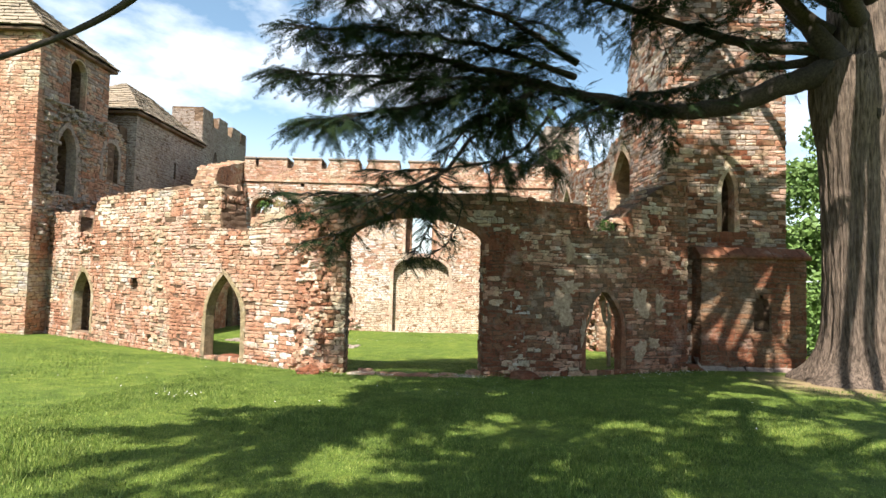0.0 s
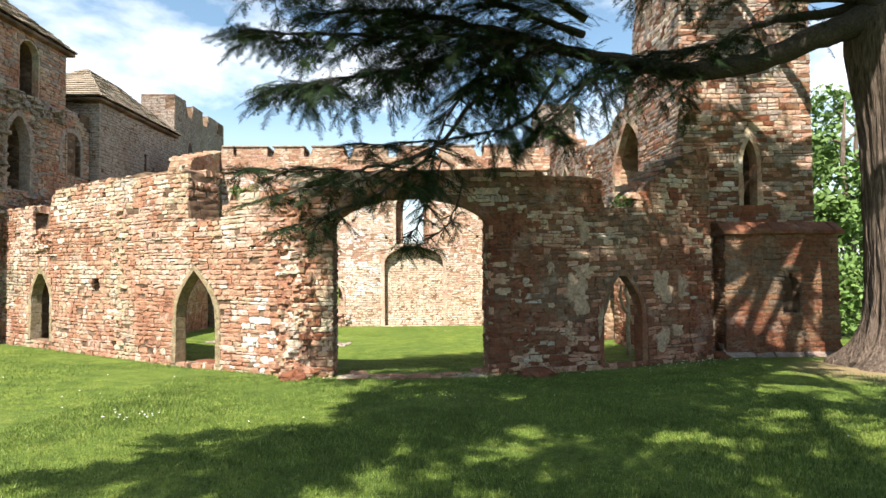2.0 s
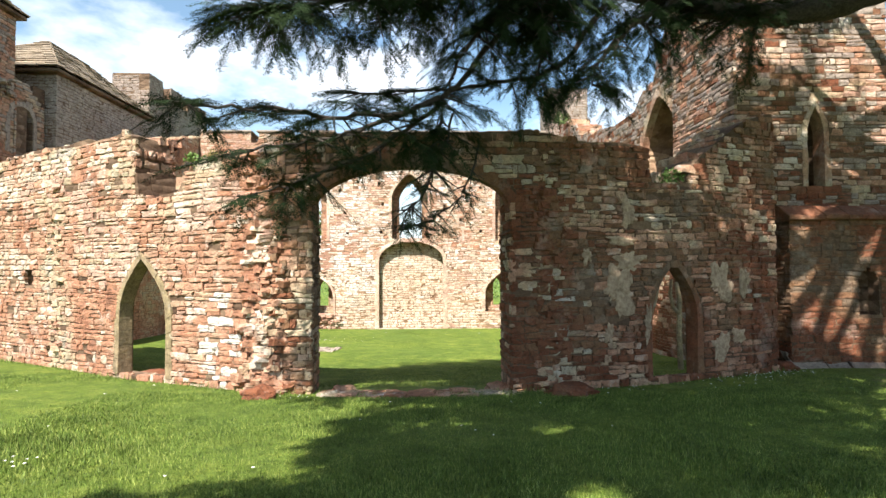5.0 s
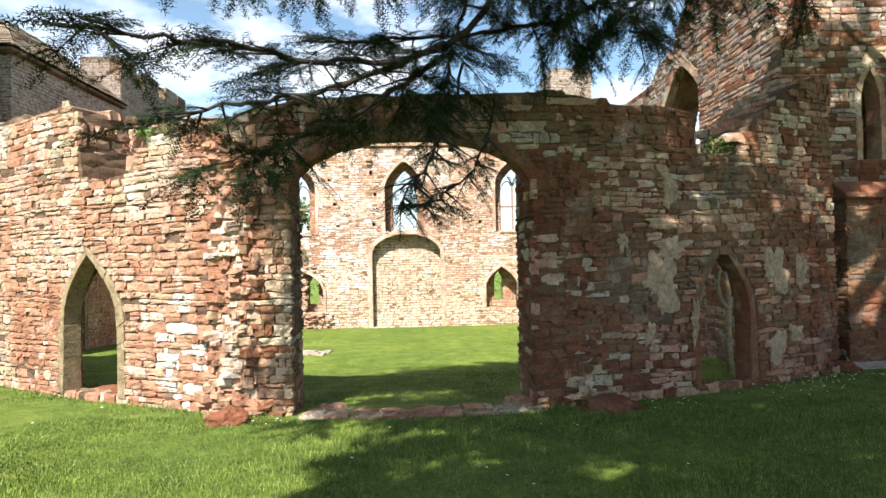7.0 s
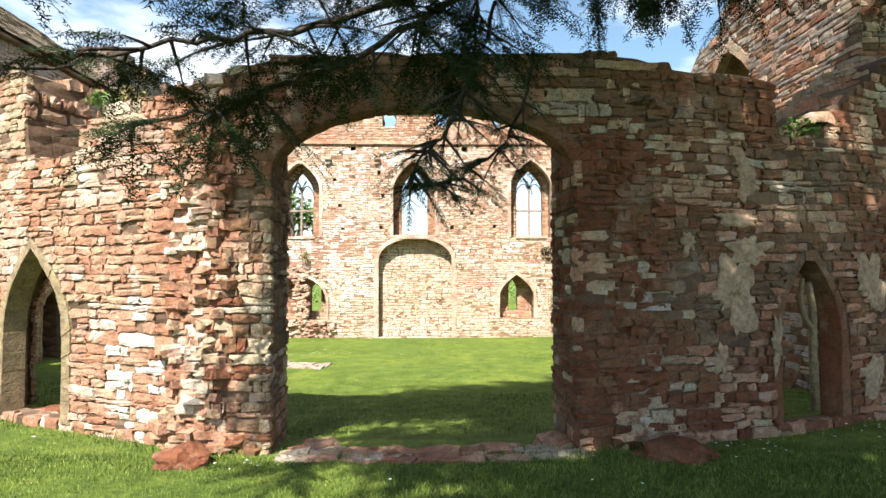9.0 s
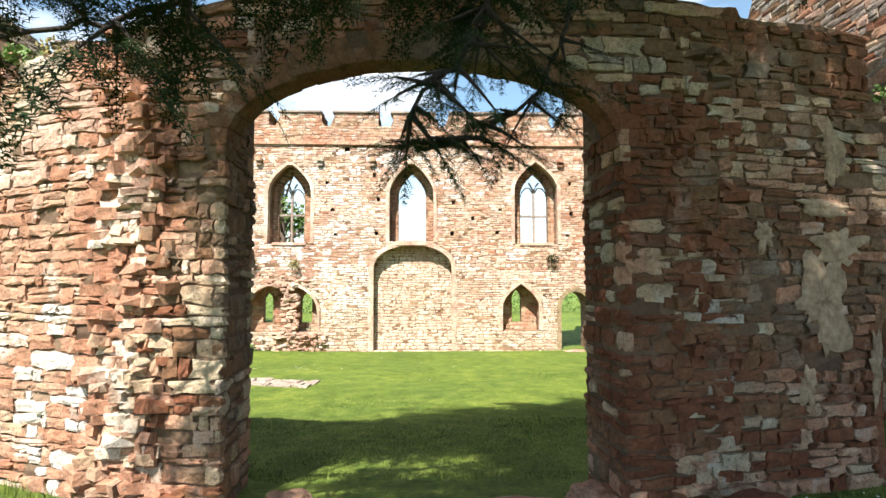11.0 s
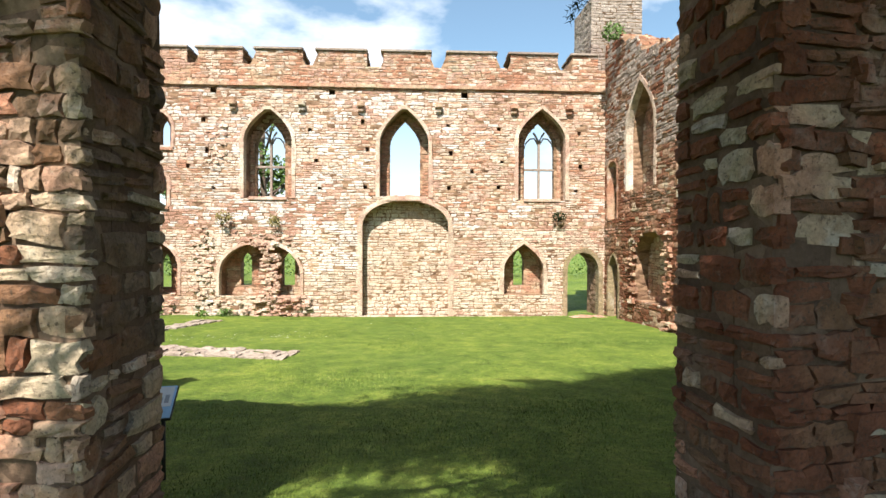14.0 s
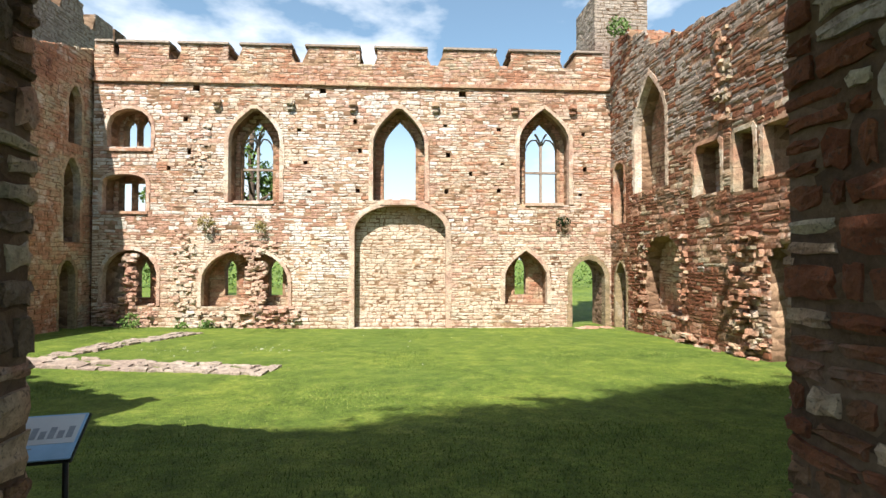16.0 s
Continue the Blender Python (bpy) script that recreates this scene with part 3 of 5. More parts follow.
def reveal(path, u, sign, z0, z1, thick, root, mats, seed, hs=(0.08, 0.22), ls=(0.13, 0.38), singles=0, near=True, splay=0.0):
    # stones on the side face of an opening; sign: the way along the wall that the face looks
    rng = random.Random(seed)
    f, b = path.at(u, 0, 0.02)[0], path.at(u + splay, 0, -thick - 0.02)[0]
    line = [(f.x, f.y), (b.x, b.y)] if sign > 0 else [(b.x, b.y), (f.x, f.y)]
    st = courses(Path(line), lambda q: z1, z0, z1, lambda q, z: True, 0.0, rng, hs, ls, 0.03)
    st = [(p, t, nr, L - 0.03, H - 0.026, 0.03) for p, t, nr, L, H, D in st if L > 0.07]
    mixed = lambda p, r: r.choice((mats, mats, mats, (M_RED, M_RED1)))
    lay(st, root, mats[0], mats[1], near, singles, pick=mixed, pool=RUBBLE)


def ragged(knots, amp=0.08, seed=0.0, step=0.33):
    xs, zs = [k[0] for k in knots], [k[1] for k in knots]

    def top(u):
        q = math.floor(u / step)
        return float(np.interp(u, xs, zs)) + amp * noise.noise(Vector((q * 3.7, seed, 1.0))) * 1.6
    return top


# ---- ground ----
FRONT = [(-13.4, 17.3), (-8.6, 14.6), (-5.4, 12.85), (-2.9, 11.85), (-2.15, 11.74), (1.0, 11.72), (3.2, 12.05), (5.6, 12.85), (6.12, 13.1)]


def front_y(x):
    return float(np.interp(x, [p[0] for p in FRONT], [p[1] for p in FRONT]))


def ground_z(x, y):
    d = y - front_y(x)
    return float(np.interp(d, [-60, -11.7, 0, 1.9, 4.6, 7.9, 14.9, 40], [2.0, 1.28, 0.38, 0.14, -0.10, -0.2, -0.43, -0.5])) + 0.02 * noise.noise(Vector((x * 0.6, y * 0.6, 0)))


def build_ground():
    xs = [-900, -300, -100, -50, -30] + [-20 + 0.4 * i for i in range(101)] + [30, 50, 100, 300, 900]
    ys = [-300, -100, -50, -25, -12] + [-6 + 0.4 * i for i in range(96)] + [40, 60, 100, 300, 900]
    vs = [(x, y, ground_z(x, y)) for y in ys for x in xs]
    w = len(xs)
    fs = [(j * w + i, j * w + i + 1, (j + 1) * w + i + 1, (j + 1) * w + i) for j in range(len(ys) - 1) for i in range(w - 1)]
    ob = mesh_object("ground", vs, fs, M_GRASS, smooth=True)
    tagged(ob, "bright green mown lawn sloping down into the ruin", "lawn", kind="structure")


build_ground()


# ---- front wall ----
fp = Path(FRONT)
U = fp.u_of
THICK = 0.78
DOOR = Opening((U(-2.18) + U(0.95)) / 2, 0.1, U(0.95) - U(-2.18), 3.25, 3.92, "round", 0, 0.5)
# Arch stones in M_DARK: shade under the arch is put into their colour.
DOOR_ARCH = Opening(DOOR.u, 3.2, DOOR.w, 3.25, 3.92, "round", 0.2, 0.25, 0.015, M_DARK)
ARCH_B = Opening(U(-5.36), 0.45, 1.2, 1.55, 2.5, "pointed", 0.12, 0.24, 0.03, M_DRESSED)
ARCH_A = Opening(U(-10.9), 0.6, 1.0, 1.7, 2.5, "pointed", 0.12, 0.24, 0.03, M_DRESSED)
HOLE = Opening(U(-8.6), 1.98, 0.34, 2.2, 2.3, "rect", 0, 0.2)
ARCH_C = Opening(U(3.8), 0.45, 0.98, 1.55, 2.4, "pointed", 0.12, 0.24, 0.02, M_DARK)
front_top = ragged([(0, 4.3), (U(-11.3), 4.3), (U(-11.29), 3.6), (U(-10.6), 3.6), (U(-10.5), 4.3), (U(-10.3), 4.6), (U(-9.0), 4.75), (U(-5.75), 4.75), (U(-5.56), 4.6), (U(-5.55), 3.62), (U(-4.5), 3.62),
                    (U(-4.49), 3.95), (U(-4.2), 4.08), (U(-3.2), 4.15), (U(-2.2), 4.4), (U(-0.5), 4.48), (U(1.2), 4.48), (U(2.6), 4.38), (U(3.3), 4.3), (U(3.34), 3.72), (U(4.05), 3.74), (U(4.2), 4.05), (U(4.5), 4.35), (U(5.0), 4.7), (U(5.4), 4.95), (U(6.1), 5.2)], 0.07, 2.0)


def front_ok(u, z):
    return abs(u - DOOR.u) > DOOR_ARCH.half(z, 0.18) or z < 3.2


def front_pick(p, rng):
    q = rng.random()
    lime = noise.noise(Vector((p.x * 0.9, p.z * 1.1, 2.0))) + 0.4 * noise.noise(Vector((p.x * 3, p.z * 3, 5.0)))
    # Right of the gateway: darker staining, and tree shade put into the stone colour.
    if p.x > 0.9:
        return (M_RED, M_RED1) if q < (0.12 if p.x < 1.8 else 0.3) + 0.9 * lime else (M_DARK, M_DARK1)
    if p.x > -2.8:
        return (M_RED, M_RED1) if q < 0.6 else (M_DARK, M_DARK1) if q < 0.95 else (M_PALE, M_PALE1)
    d = ((p.x + 3.75) / 0.42) ** 2 + ((p.z - 1.15) / 0.8) ** 2
    if d < 1 and q < 0.45:
        return M_WHITE, M_WHITE1
    if p.z > 2.3 and lime > 0.08:
        return (M_CREAM, M_CREAM1) if q < 0.15 else (M_PALE, M_PALE1) if q < 0.8 else (M_RED, M_RED1)
    return (M_CREAM, M_CREAM1) if q < 0.02 else (M_PALE, M_PALE1) if q < 0.08 + 0.5 * max(0.0, lime) else (M_RED, M_RED1)


def widened(o, w, du):
    return Opening(o.u + du, o.z0 - 0.25, w, o.zs, o.z1 + 0.15, o.kind)


jamb_shear = lambda u, w: 0.13 * (w / THICK) * math.exp(-((u - U(-2.18)) / 0.4) ** 2)
front_behind = [Opening(DOOR.u, 0.1, DOOR.w, 3.7, 4.28, "round"), widened(ARCH_B, 2.2, -0.45), widened(ARCH_A, 1.8, -0.3), HOLE, widened(ARCH_C, 2.2, 0.45)]
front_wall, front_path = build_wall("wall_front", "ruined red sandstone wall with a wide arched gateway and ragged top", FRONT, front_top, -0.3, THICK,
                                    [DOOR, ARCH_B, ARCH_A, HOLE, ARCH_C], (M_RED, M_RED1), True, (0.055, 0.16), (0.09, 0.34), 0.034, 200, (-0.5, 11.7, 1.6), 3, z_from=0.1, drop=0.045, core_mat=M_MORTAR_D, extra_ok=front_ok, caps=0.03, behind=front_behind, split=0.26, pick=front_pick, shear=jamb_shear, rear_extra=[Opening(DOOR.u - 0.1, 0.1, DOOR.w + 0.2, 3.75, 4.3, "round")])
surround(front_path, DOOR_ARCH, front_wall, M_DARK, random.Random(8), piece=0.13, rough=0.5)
# Jamb reveals in M_DARK: the gateway's shade is part of the stone colour.
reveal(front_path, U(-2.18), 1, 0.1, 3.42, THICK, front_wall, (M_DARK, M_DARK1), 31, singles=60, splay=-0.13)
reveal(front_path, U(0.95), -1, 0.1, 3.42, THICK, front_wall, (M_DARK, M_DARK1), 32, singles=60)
reveal(front_path, U(-5.55), 1, 3.62, 4.6, THICK, front_wall, (M_RED, M_RED1), 33, (0.12, 0.22))
reveal(front_path, U(-4.5), -1, 3.62, 3.95, THICK, front_wall, (M_RED, M_RED1), 34, (0.12, 0.22))
reveal(front_path, U(3.3), 1, 3.72, 4.25, THICK, front_wall, (M_DARK, M_DARK1), 35, (0.12, 0.22))


def scar(root, path, zones, seed, mats, pick=None):
    """Broken stones that stick out where a cross wall was torn away."""
    rng, st = random.Random(seed), []
    for u0, u1, z0, z1, n, out in zones:
        for _ in range(n):
            u, z = rng.uniform(u0, u1), rng.uniform(z0, z1)
            p, t, nr = path.at(u, z, 0)
            q = (nr + t * rng.uniform(-0.6, 0.6) + Vector((0, 0, rng.uniform(-0.3, 0.4)))).normalized()
            tt = (t - q * t.dot(q)).normalized()
            st.append((p + nr * rng.uniform(0.02, out), tt, q, rng.uniform(0.08, 0.24), rng.uniform(0.04, 0.11), rng.uniform(0.04, 0.09)))
    lay(st, root, mats[0], mats[1], True, 0, pick=pick, pool=BLOCK)


scar(front_wall, front_path, [(U(-3.25), U(-2.65), 0.3, 4.2, 260, 0.10), (U(1.35), U(1.95), 0.3, 4.2, 190, 0.07), (U(-7.9), U(-7.5), 0.6, 4.2, 60, 0.09),
                              (U(-11.3), U(-10.5), 3.0, 3.6, 40, 0.12), (U(-3.4), U(-2.2), 0.25, 0.6, 40, 0.12), (U(1.2), U(2.3), 0.25, 0.5, 30, 0.12)], 36, (M_RED, M_RED1), front_pick)

# ---- far wall ----
FAR_Y = 26.6
far_line = [(-10.3, FAR_Y), (5.6, FAR_Y)]
fu = lambda x: x + 10.3
MER = [(-10.33, -9.76), (-9.59, -8.13), (-7.81, -6.37), (-5.96, -4.46), (-3.98, -2.38), (-1.86, -0.28), (0.29, 1.9), (2.35, 3.94), (4.44, 5.3)]


def far_top(u):
    x = u - 10.3
    return 8.28 if any(a <= x <= b for a, b in MER) else 7.78


RECESS = [Opening(fu(-1.13), 3.5, 1.62, 5.35, 6.48, "pointed", 0.12, 0.25, 0.03, M_PALE),
          Opening(fu(-5.55), 3.45, 1.55, 5.4, 6.4, "pointed", 0.12, 0.25, 0.03, M_PALE),
          Opening(fu(3.45), 3.45, 1.6, 5.5, 6.5, "pointed", 0.12, 0.25, 0.03, M_PALE)]
LIGHTS = [Opening(fu(-1.12), 3.5, 1.02, 5.35, 6.17, "pointed", 0), Opening(fu(-5.62), 3.5, 0.96, 5.3, 6.07, "pointed", 0), Opening(fu(3.5), 3.5, 1.04, 5.4, 6.17, "pointed", 0)]
NICHE = Opening(fu(-1.08), -0.42, 2.85, 2.6, 3.42, "round", 0.16, 0.2, 0.02, M_PALE)
GROUND_ARCH = [Opening(fu(2.86), 0.3, 1.35, 1.2, 2.0, "pointed", 0.12, 0.2, 0.03, M_PALE), Opening(fu(-5.8), 0.25, 2.6, 1.0, 2.0, "round", 0.1, 0.2, 0.03, M_PALE),
               Opening(fu(-9.2), 0.3, 1.6, 1.2, 2.0, "round", 0.1, 0.2, 0.03, M_PALE)]
FAR_DOOR = Opening(fu(4.86), -0.5, 1.08, 1.1, 1.72, "round", 0.14, 0.3, 0.03, M_DRESSED)
UPPER = [Opening(fu(-9.25), 5.05, 1.3, 5.75, 6.27, "round", 0.1, 0.2, 0.03, M_PALE), Opening(fu(-9.38), 3.15, 1.3, 4.05, 4.28, "round", 0.1, 0.2, 0.03, M_PALE)]
SLOTS = [Opening(fu(x), 6.78, 0.22, 6.9, 7.02, "rect", 0) for x in (-7.3, -3.5, 0.85)]
PUTLOG = [Opening(fu(x), z, 0.13, z + 0.1, z + 0.15, "rect", 0) for x, z in ((-7.6, 5.9), (-7.5, 4.9), (-7.3, 3.7), (-6.9, 5.6), (-4.2, 5.6), (-4.0, 4.6), (-3.9, 3.7), (-2.5, 5.9), (-2.35, 5.0),
                                                                              (-2.4, 3.75), (0.3, 5.8), (0.4, 4.9), (0.35, 3.75), (2.0, 5.7), (2.1, 4.6), (2.0, 3.8), (4.7, 5.6), (4.75, 4.5), (4.6, 3.7), (1.1, 4.3), (-8.1, 4.4))]
far_openings = RECESS + [NICHE] + GROUND_ARCH + [FAR_DOOR] + UPPER + SLOTS


def far_pick(p, rng):
    q = rng.random()
    lime = noise.noise(Vector((p.x * 0.42, p.z * 0.5, 4.0))) + 0.5 * noise.noise(Vector((p.x * 1.3, p.z * 1.5, 7.0))) - 0.045 * (p.x + 1)
    if 1.1 < p.z < 2.65 and -4.4 < p.x < -2.55:
        return (M_WHITE, M_WHITE1) if q < 0.75 else (M_CREAM, M_CREAM1)
    if p.z > 6.95:
        return (M_RED, M_RED1) if q < 0.5 else (M_PALE, M_PALE1)
    if p.z < 2.5:
        return (M_CREAM, M_CREAM1) if q < 0.6 - 0.3 * lime else (M_PALE, M_PALE1)
    if lime > 0.02:
        return (M_WHITE, M_WHITE1) if q < 0.55 else (M_PALE, M_PALE1)
    return (M_RED, M_RED1) if q < 0.26 else (M_CREAM, M_CREAM1) if q > 0.85 else (M_PALE, M_PALE1)


far_wall, far_path = build_wall("wall_far", "tall battlemented sandstone wall with traceried windows and a blocked arch", far_line, far_top, -0.7, 1.2, far_openings + PUTLOG,
                                (M_PALE, M_PALE1), False, (0.06, 0.14), (0.12, 0.38), 0.02, 300, (-1.1, FAR_Y, 1.5), 5, z_from=-0.5, drop=0.02, behind=far_openings, pick=far_pick)


def panel(path, outer, holes, w, thick, parent, mats, seed, hs=(0.1, 0.17), ls=(0.15, 0.4), name="infill"):
    rng = random.Random(seed)
    part(name, slab(outer.outline(0.02), [h.outline() for h in holes], path, w, w - thick, 0.5, 0.0), M_MORTAR, parent)
    ok = lambda u, z: abs(u - outer.u) < outer.half(z) and not any(abs(u - h.u) < h.half(z, 0.05) for h in holes)
    st = courses(path, lambda u: outer.z1, outer.z0, outer.z1, ok, w, rng, hs, ls, 0.018)
    lay(st, parent, mats[0], mats[1], False, 0)


panel(far_path, NICHE, [], -0.4, 0.4, far_wall, (M_CREAM, M_CREAM1), 11, (0.09, 0.16))
for o, h in zip(RECESS, LIGHTS):
    panel(far_path, o, [h], -0.6, 0.25, far_wall, (M_RED, M_RED1), 12)
gi = [Opening(fu(2.8), 0.56, 0.36, 1.45, 1.8, "pointed", 0)]
panel(far_path, GROUND_ARCH[0], gi, -0.6, 0.3, far_wall, (M_RED, M_RED1), 13)
gi = [Opening(fu(-6.42), 0.56, 0.36, 1.4, 1.72, "pointed", 0), Opening(fu(-5.02), 0.56, 0.42, 1.4, 1.72, "pointed", 0)]
panel(far_path, GROUND_ARCH[1], gi, -0.6, 0.3, far_wall, (M_RED, M_RED1), 14)
gi = [Opening(fu(-9.9), 0.52, 0.5, 1.3, 1.7, "rect", 0), Opening(fu(-9.08), 0.5, 0.4, 1.3, 1.7, "pointed", 0)]
panel(far_path, GROUND_ARCH[2], gi, -0.6, 0.3, far_wall, (M_RED, M_RED1), 15)
gi = [Opening(fu(-9.52), 5.1, 0.36, 5.8, 6.15, "pointed", 0), Opening(fu(-9.1), 5.1, 0.36, 5.8, 6.15, "pointed", 0)]
panel(far_path, UPPER[0], gi, -0.6, 0.3, far_wall, (M_RED, M_RED1), 16)
gi = [Opening(fu(-9.66), 3.2, 0.36, 4.05, 4.1, "rect", 0), Opening(fu(-9.24), 3.2, 0.36, 4.05, 4.1, "rect", 0)]
panel(far_path, UPPER[1], gi, -0.6, 0.3, far_wall, (M_RED, M_RED1), 17)

# ---- right wall, runs from the far corner towards the corner tower ----
right_line = [(5.6, 26.6), (6.06, 14.4)]
ru = lambda y: 26.6 - y
R_OPEN = [Opening(ru(25.9), -0.45, 0.75, 1.2, 1.65, "pointed", 0.1, 0.2, 0.02, M_DRESSED), Opening(ru(24.1), 3.6, 1.7, 5.4, 6.75, "pointed", 0.14, 0.2, 0.02, M_PALE),
          Opening(ru(26.0), 2.8, 0.7, 4.4, 4.7, "round", 0.1, 0.2, 0.02, M_RED), Opening(ru(23.5), 0.35, 1.9, 1.5, 2.35, "round", 0, 0.2),
          Opening(ru(21.5), 3.15, 0.95, 4.2, 4.3, "rect", 0.1, 0.2, 0.02, M_RED), Opening(ru(20.3), 3.1, 0.6, 4.2, 4.3, "rect", 0.1, 0.2, 0.02, M_RED),
          Opening(ru(19.25), 3.28, 0.95, 4.2, 4.25, "rect", 0.1, 0.2, 0.02, M_RED), Opening(ru(19.2), -0.4, 0.95, 1.6, 2.02, "round", 0, 0.2),
          Opening(ru(17.4), 3.9, 2.15, 5.5, 7.0, "pointed", 0.22, 0.2, 0.02, M_RED)]
right_top = ragged([(0, 8.6), (1.2, 8.6), (1.25, 8.3), (2.3, 8.0), (2.6, 7.5), (4.9, 7.15), (6.1, 6.95), (7.6, 6.95), (8.1, 7.35), (8.9, 7.5), (9.25, 8.1), (9.6, 8.6), (9.65, 9.4), (10.1, 10.4), (12.2, 11.5)], 0.08, 5.0)


def right_pick(p, rng):
    q = rng.random()
    if p.z > 4.6:
        return (M_GREY, M_GREY1) if q < 0.6 else (M_DARK, M_DARK1)
    return (M_DARK, M_DARK1) if q < 0.7 else (M_RED, M_RED1)


right_wall, right_path = build_wall("wall_right", "high ruined side wall with arched and square window recesses", right_line, right_top, -0.7, 0.95, R_OPEN,
                                    (M_RED, M_RED1), False, (0.07, 0.16), (0.13, 0.4), 0.03, 300, (5.6, 21, 2), 9, z_from=-0.5, drop=0.03, caps=0.03, pick=right_pick)
for k in (2, 3):
    panel(right_path, R_OPEN[k], [], -0.45, 0.3, right_wall, (M_RED, M_RED1), 20 + k)
for k in (1, 4, 5):
    panel(right_path, R_OPEN[k], [], -0.5, 0.3, right_wall, (M_RED, M_RED1), 20 + k)


# ---- towers ----
def tower(name, label, x0, x1, y0, y1, z0, z1, mats, openings, seed, near=False, thick=0.8, top=None, pick=None, singles=0):
    """A square tower of four masonry walls. openings: by side, 0 is the one to the camera, then +x, +y, -x."""
    root = tagged(new(name), label, "tower", kind="structure")
    cor = [(x0, y0), (x1, y0), (x1, y1), (x0, y1)]
    for s in range(4):
        a, b = cor[s], cor[(s + 1) % 4]
        L = math.hypot(b[0] - a[0], b[1] - a[1])
        ops = [Opening(*o) for o in openings.get(s, [])]
        w, p = build_wall("tower_wall", "", [a, b], top or (lambda u: z1), z0, thick, ops, mats, near, (0.08, 0.17), (0.15, 0.42), 0.025, singles, None, seed + s, back=False, core_mat=M_MORTAR_D, pick=pick)
        w.parent = root
        del w["category"], w["kind"]
    return root


red_grey = lambda p, r: r.choice(((M_RED, M_RED1), (M_RED, M_RED1), (M_RED, M_RED1), (M_GREY, M_GREY1) if p.y > 16.4 else (M_RED, M_RED1)))
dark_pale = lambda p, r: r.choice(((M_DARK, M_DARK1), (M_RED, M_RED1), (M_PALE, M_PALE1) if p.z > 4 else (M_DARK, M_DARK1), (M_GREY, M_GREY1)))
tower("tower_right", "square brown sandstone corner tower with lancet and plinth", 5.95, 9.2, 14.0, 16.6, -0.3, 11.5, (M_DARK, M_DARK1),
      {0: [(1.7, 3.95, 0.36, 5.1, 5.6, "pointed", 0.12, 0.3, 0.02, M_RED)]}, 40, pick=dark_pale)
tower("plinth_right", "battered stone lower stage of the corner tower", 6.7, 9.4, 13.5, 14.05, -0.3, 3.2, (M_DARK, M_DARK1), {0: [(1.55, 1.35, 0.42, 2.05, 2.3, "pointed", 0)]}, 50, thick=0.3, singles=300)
tall = tower("tower_left", "tall square red sandstone tower with dark window openings", -17.2, -12.8, 16.1, 19.5, -0.3, 9.95, (M_RED, M_RED1),
             {0: [(2.5, 5.6, 0.5, 6.9, 7.0, "rect", 0)], 1: [(1.75, 7.95, 0.78, 9.3, 9.7, "round", 0.05, 0.2, 0.02, M_RED), (1.35, 4.9, 0.9, 6.5, 7.3, "pointed", 0.16, 0.3, 0.05, M_GREY), (1.75, 3.7, 0.7, 4.2, 4.5, "round", 0)]}, 60, pick=red_grey)
tower("wing_left", "broken lower wing beside the tall tower with an arched window", -14.6, -12.8, 19.51, 20.75, -0.3, 8.0, (M_RED, M_RED1),
      {1: [(0.3, 5.8, 0.95, 6.8, 7.3, "round", 0.14, 0.25, 0.03, M_GREY)]}, 66, thick=0.5, top=ragged([(0, 8.1), (0.5, 8.0), (0.8, 7.7), (1.3, 7.5), (4, 7.4)], 0.12, 8.0), pick=red_grey)
tower("range_left", "grey sandstone range under a stone slate hip roof", -16.6, -12.5, 20.85, 26.6, -0.3, 8.75, (M_GREY, M_GREY1), {1: [(3.1, 6.6, 0.18, 7.3, 7.4, "rect", 0)]}, 70)
tower("turret_right", "tall narrow corner turret of pale stone", 5.2, 6.95, 26.9, 28.8, 2.0, 10.4, (M_GREY, M_GREY1), {}, 90)
left_line = [(-10.4, 18.0), (-10.4, 27.2)]
left_wall, left_path = build_wall("wall_left", "shaded side wall with stacked lancet openings", left_line, ragged([(0, 3.6), (2.6, 4.0), (4.6, 4.6), (4.9, 5.4), (5.2, 6.0), (5.8, 7.2), (8.6, 8.0), (9.2, 8.2)], 0.06, 7.0), -0.7, 0.9,
                                  [Opening(2.4, -0.45, 0.8, 1.3, 1.75, "pointed", 0.1, 0.2, 0.02, M_DRESSED), Opening(7.65, -0.45, 0.7, 1.3, 1.75, "pointed", 0.1, 0.2, 0.02, M_DRESSED), Opening(7.8, 2.2, 0.75, 4.0, 4.7, "pointed", 0.1, 0.2, 0.02, M_RED),
                                   Opening(7.9, 5.0, 0.6, 6.2, 6.8, "pointed", 0.1, 0.2, 0.02, M_RED)], (M_RED, M_RED1), False, (0.07, 0.16), (0.13, 0.4), 0.03, 100, (-10.4, 25, 2), 95, z_from=-0.5, caps=0.03)
tower("turret_left", "battlemented corner turret of grey sandstone", -14.2, -12.6, 26.7, 32.6, -0.3, 10.9, (M_GREY, M_GREY1), {1: [(1.6, 7.2, 0.5, 8.4, 9.0, "pointed", 0.1, 0.2, 0.02, M_GREY)]}, 80, top=lambda u: 10.9 if (u % 1.9) < 1.15 else 10.2)
scar(tall, Path([(-12.8, 16.1), (-12.8, 19.5)]), [(0.3, 3.3, 3.5, 4.9, 150, 0.2), (0.3, 3.3, 7.4, 7.95, 130, 0.2), (0.35, 0.9, 4.8, 7.6, 110, 0.18), (1.85, 2.4, 4.8, 7.4, 60, 0.12)], 44, (M_GREY, M_GREY1))


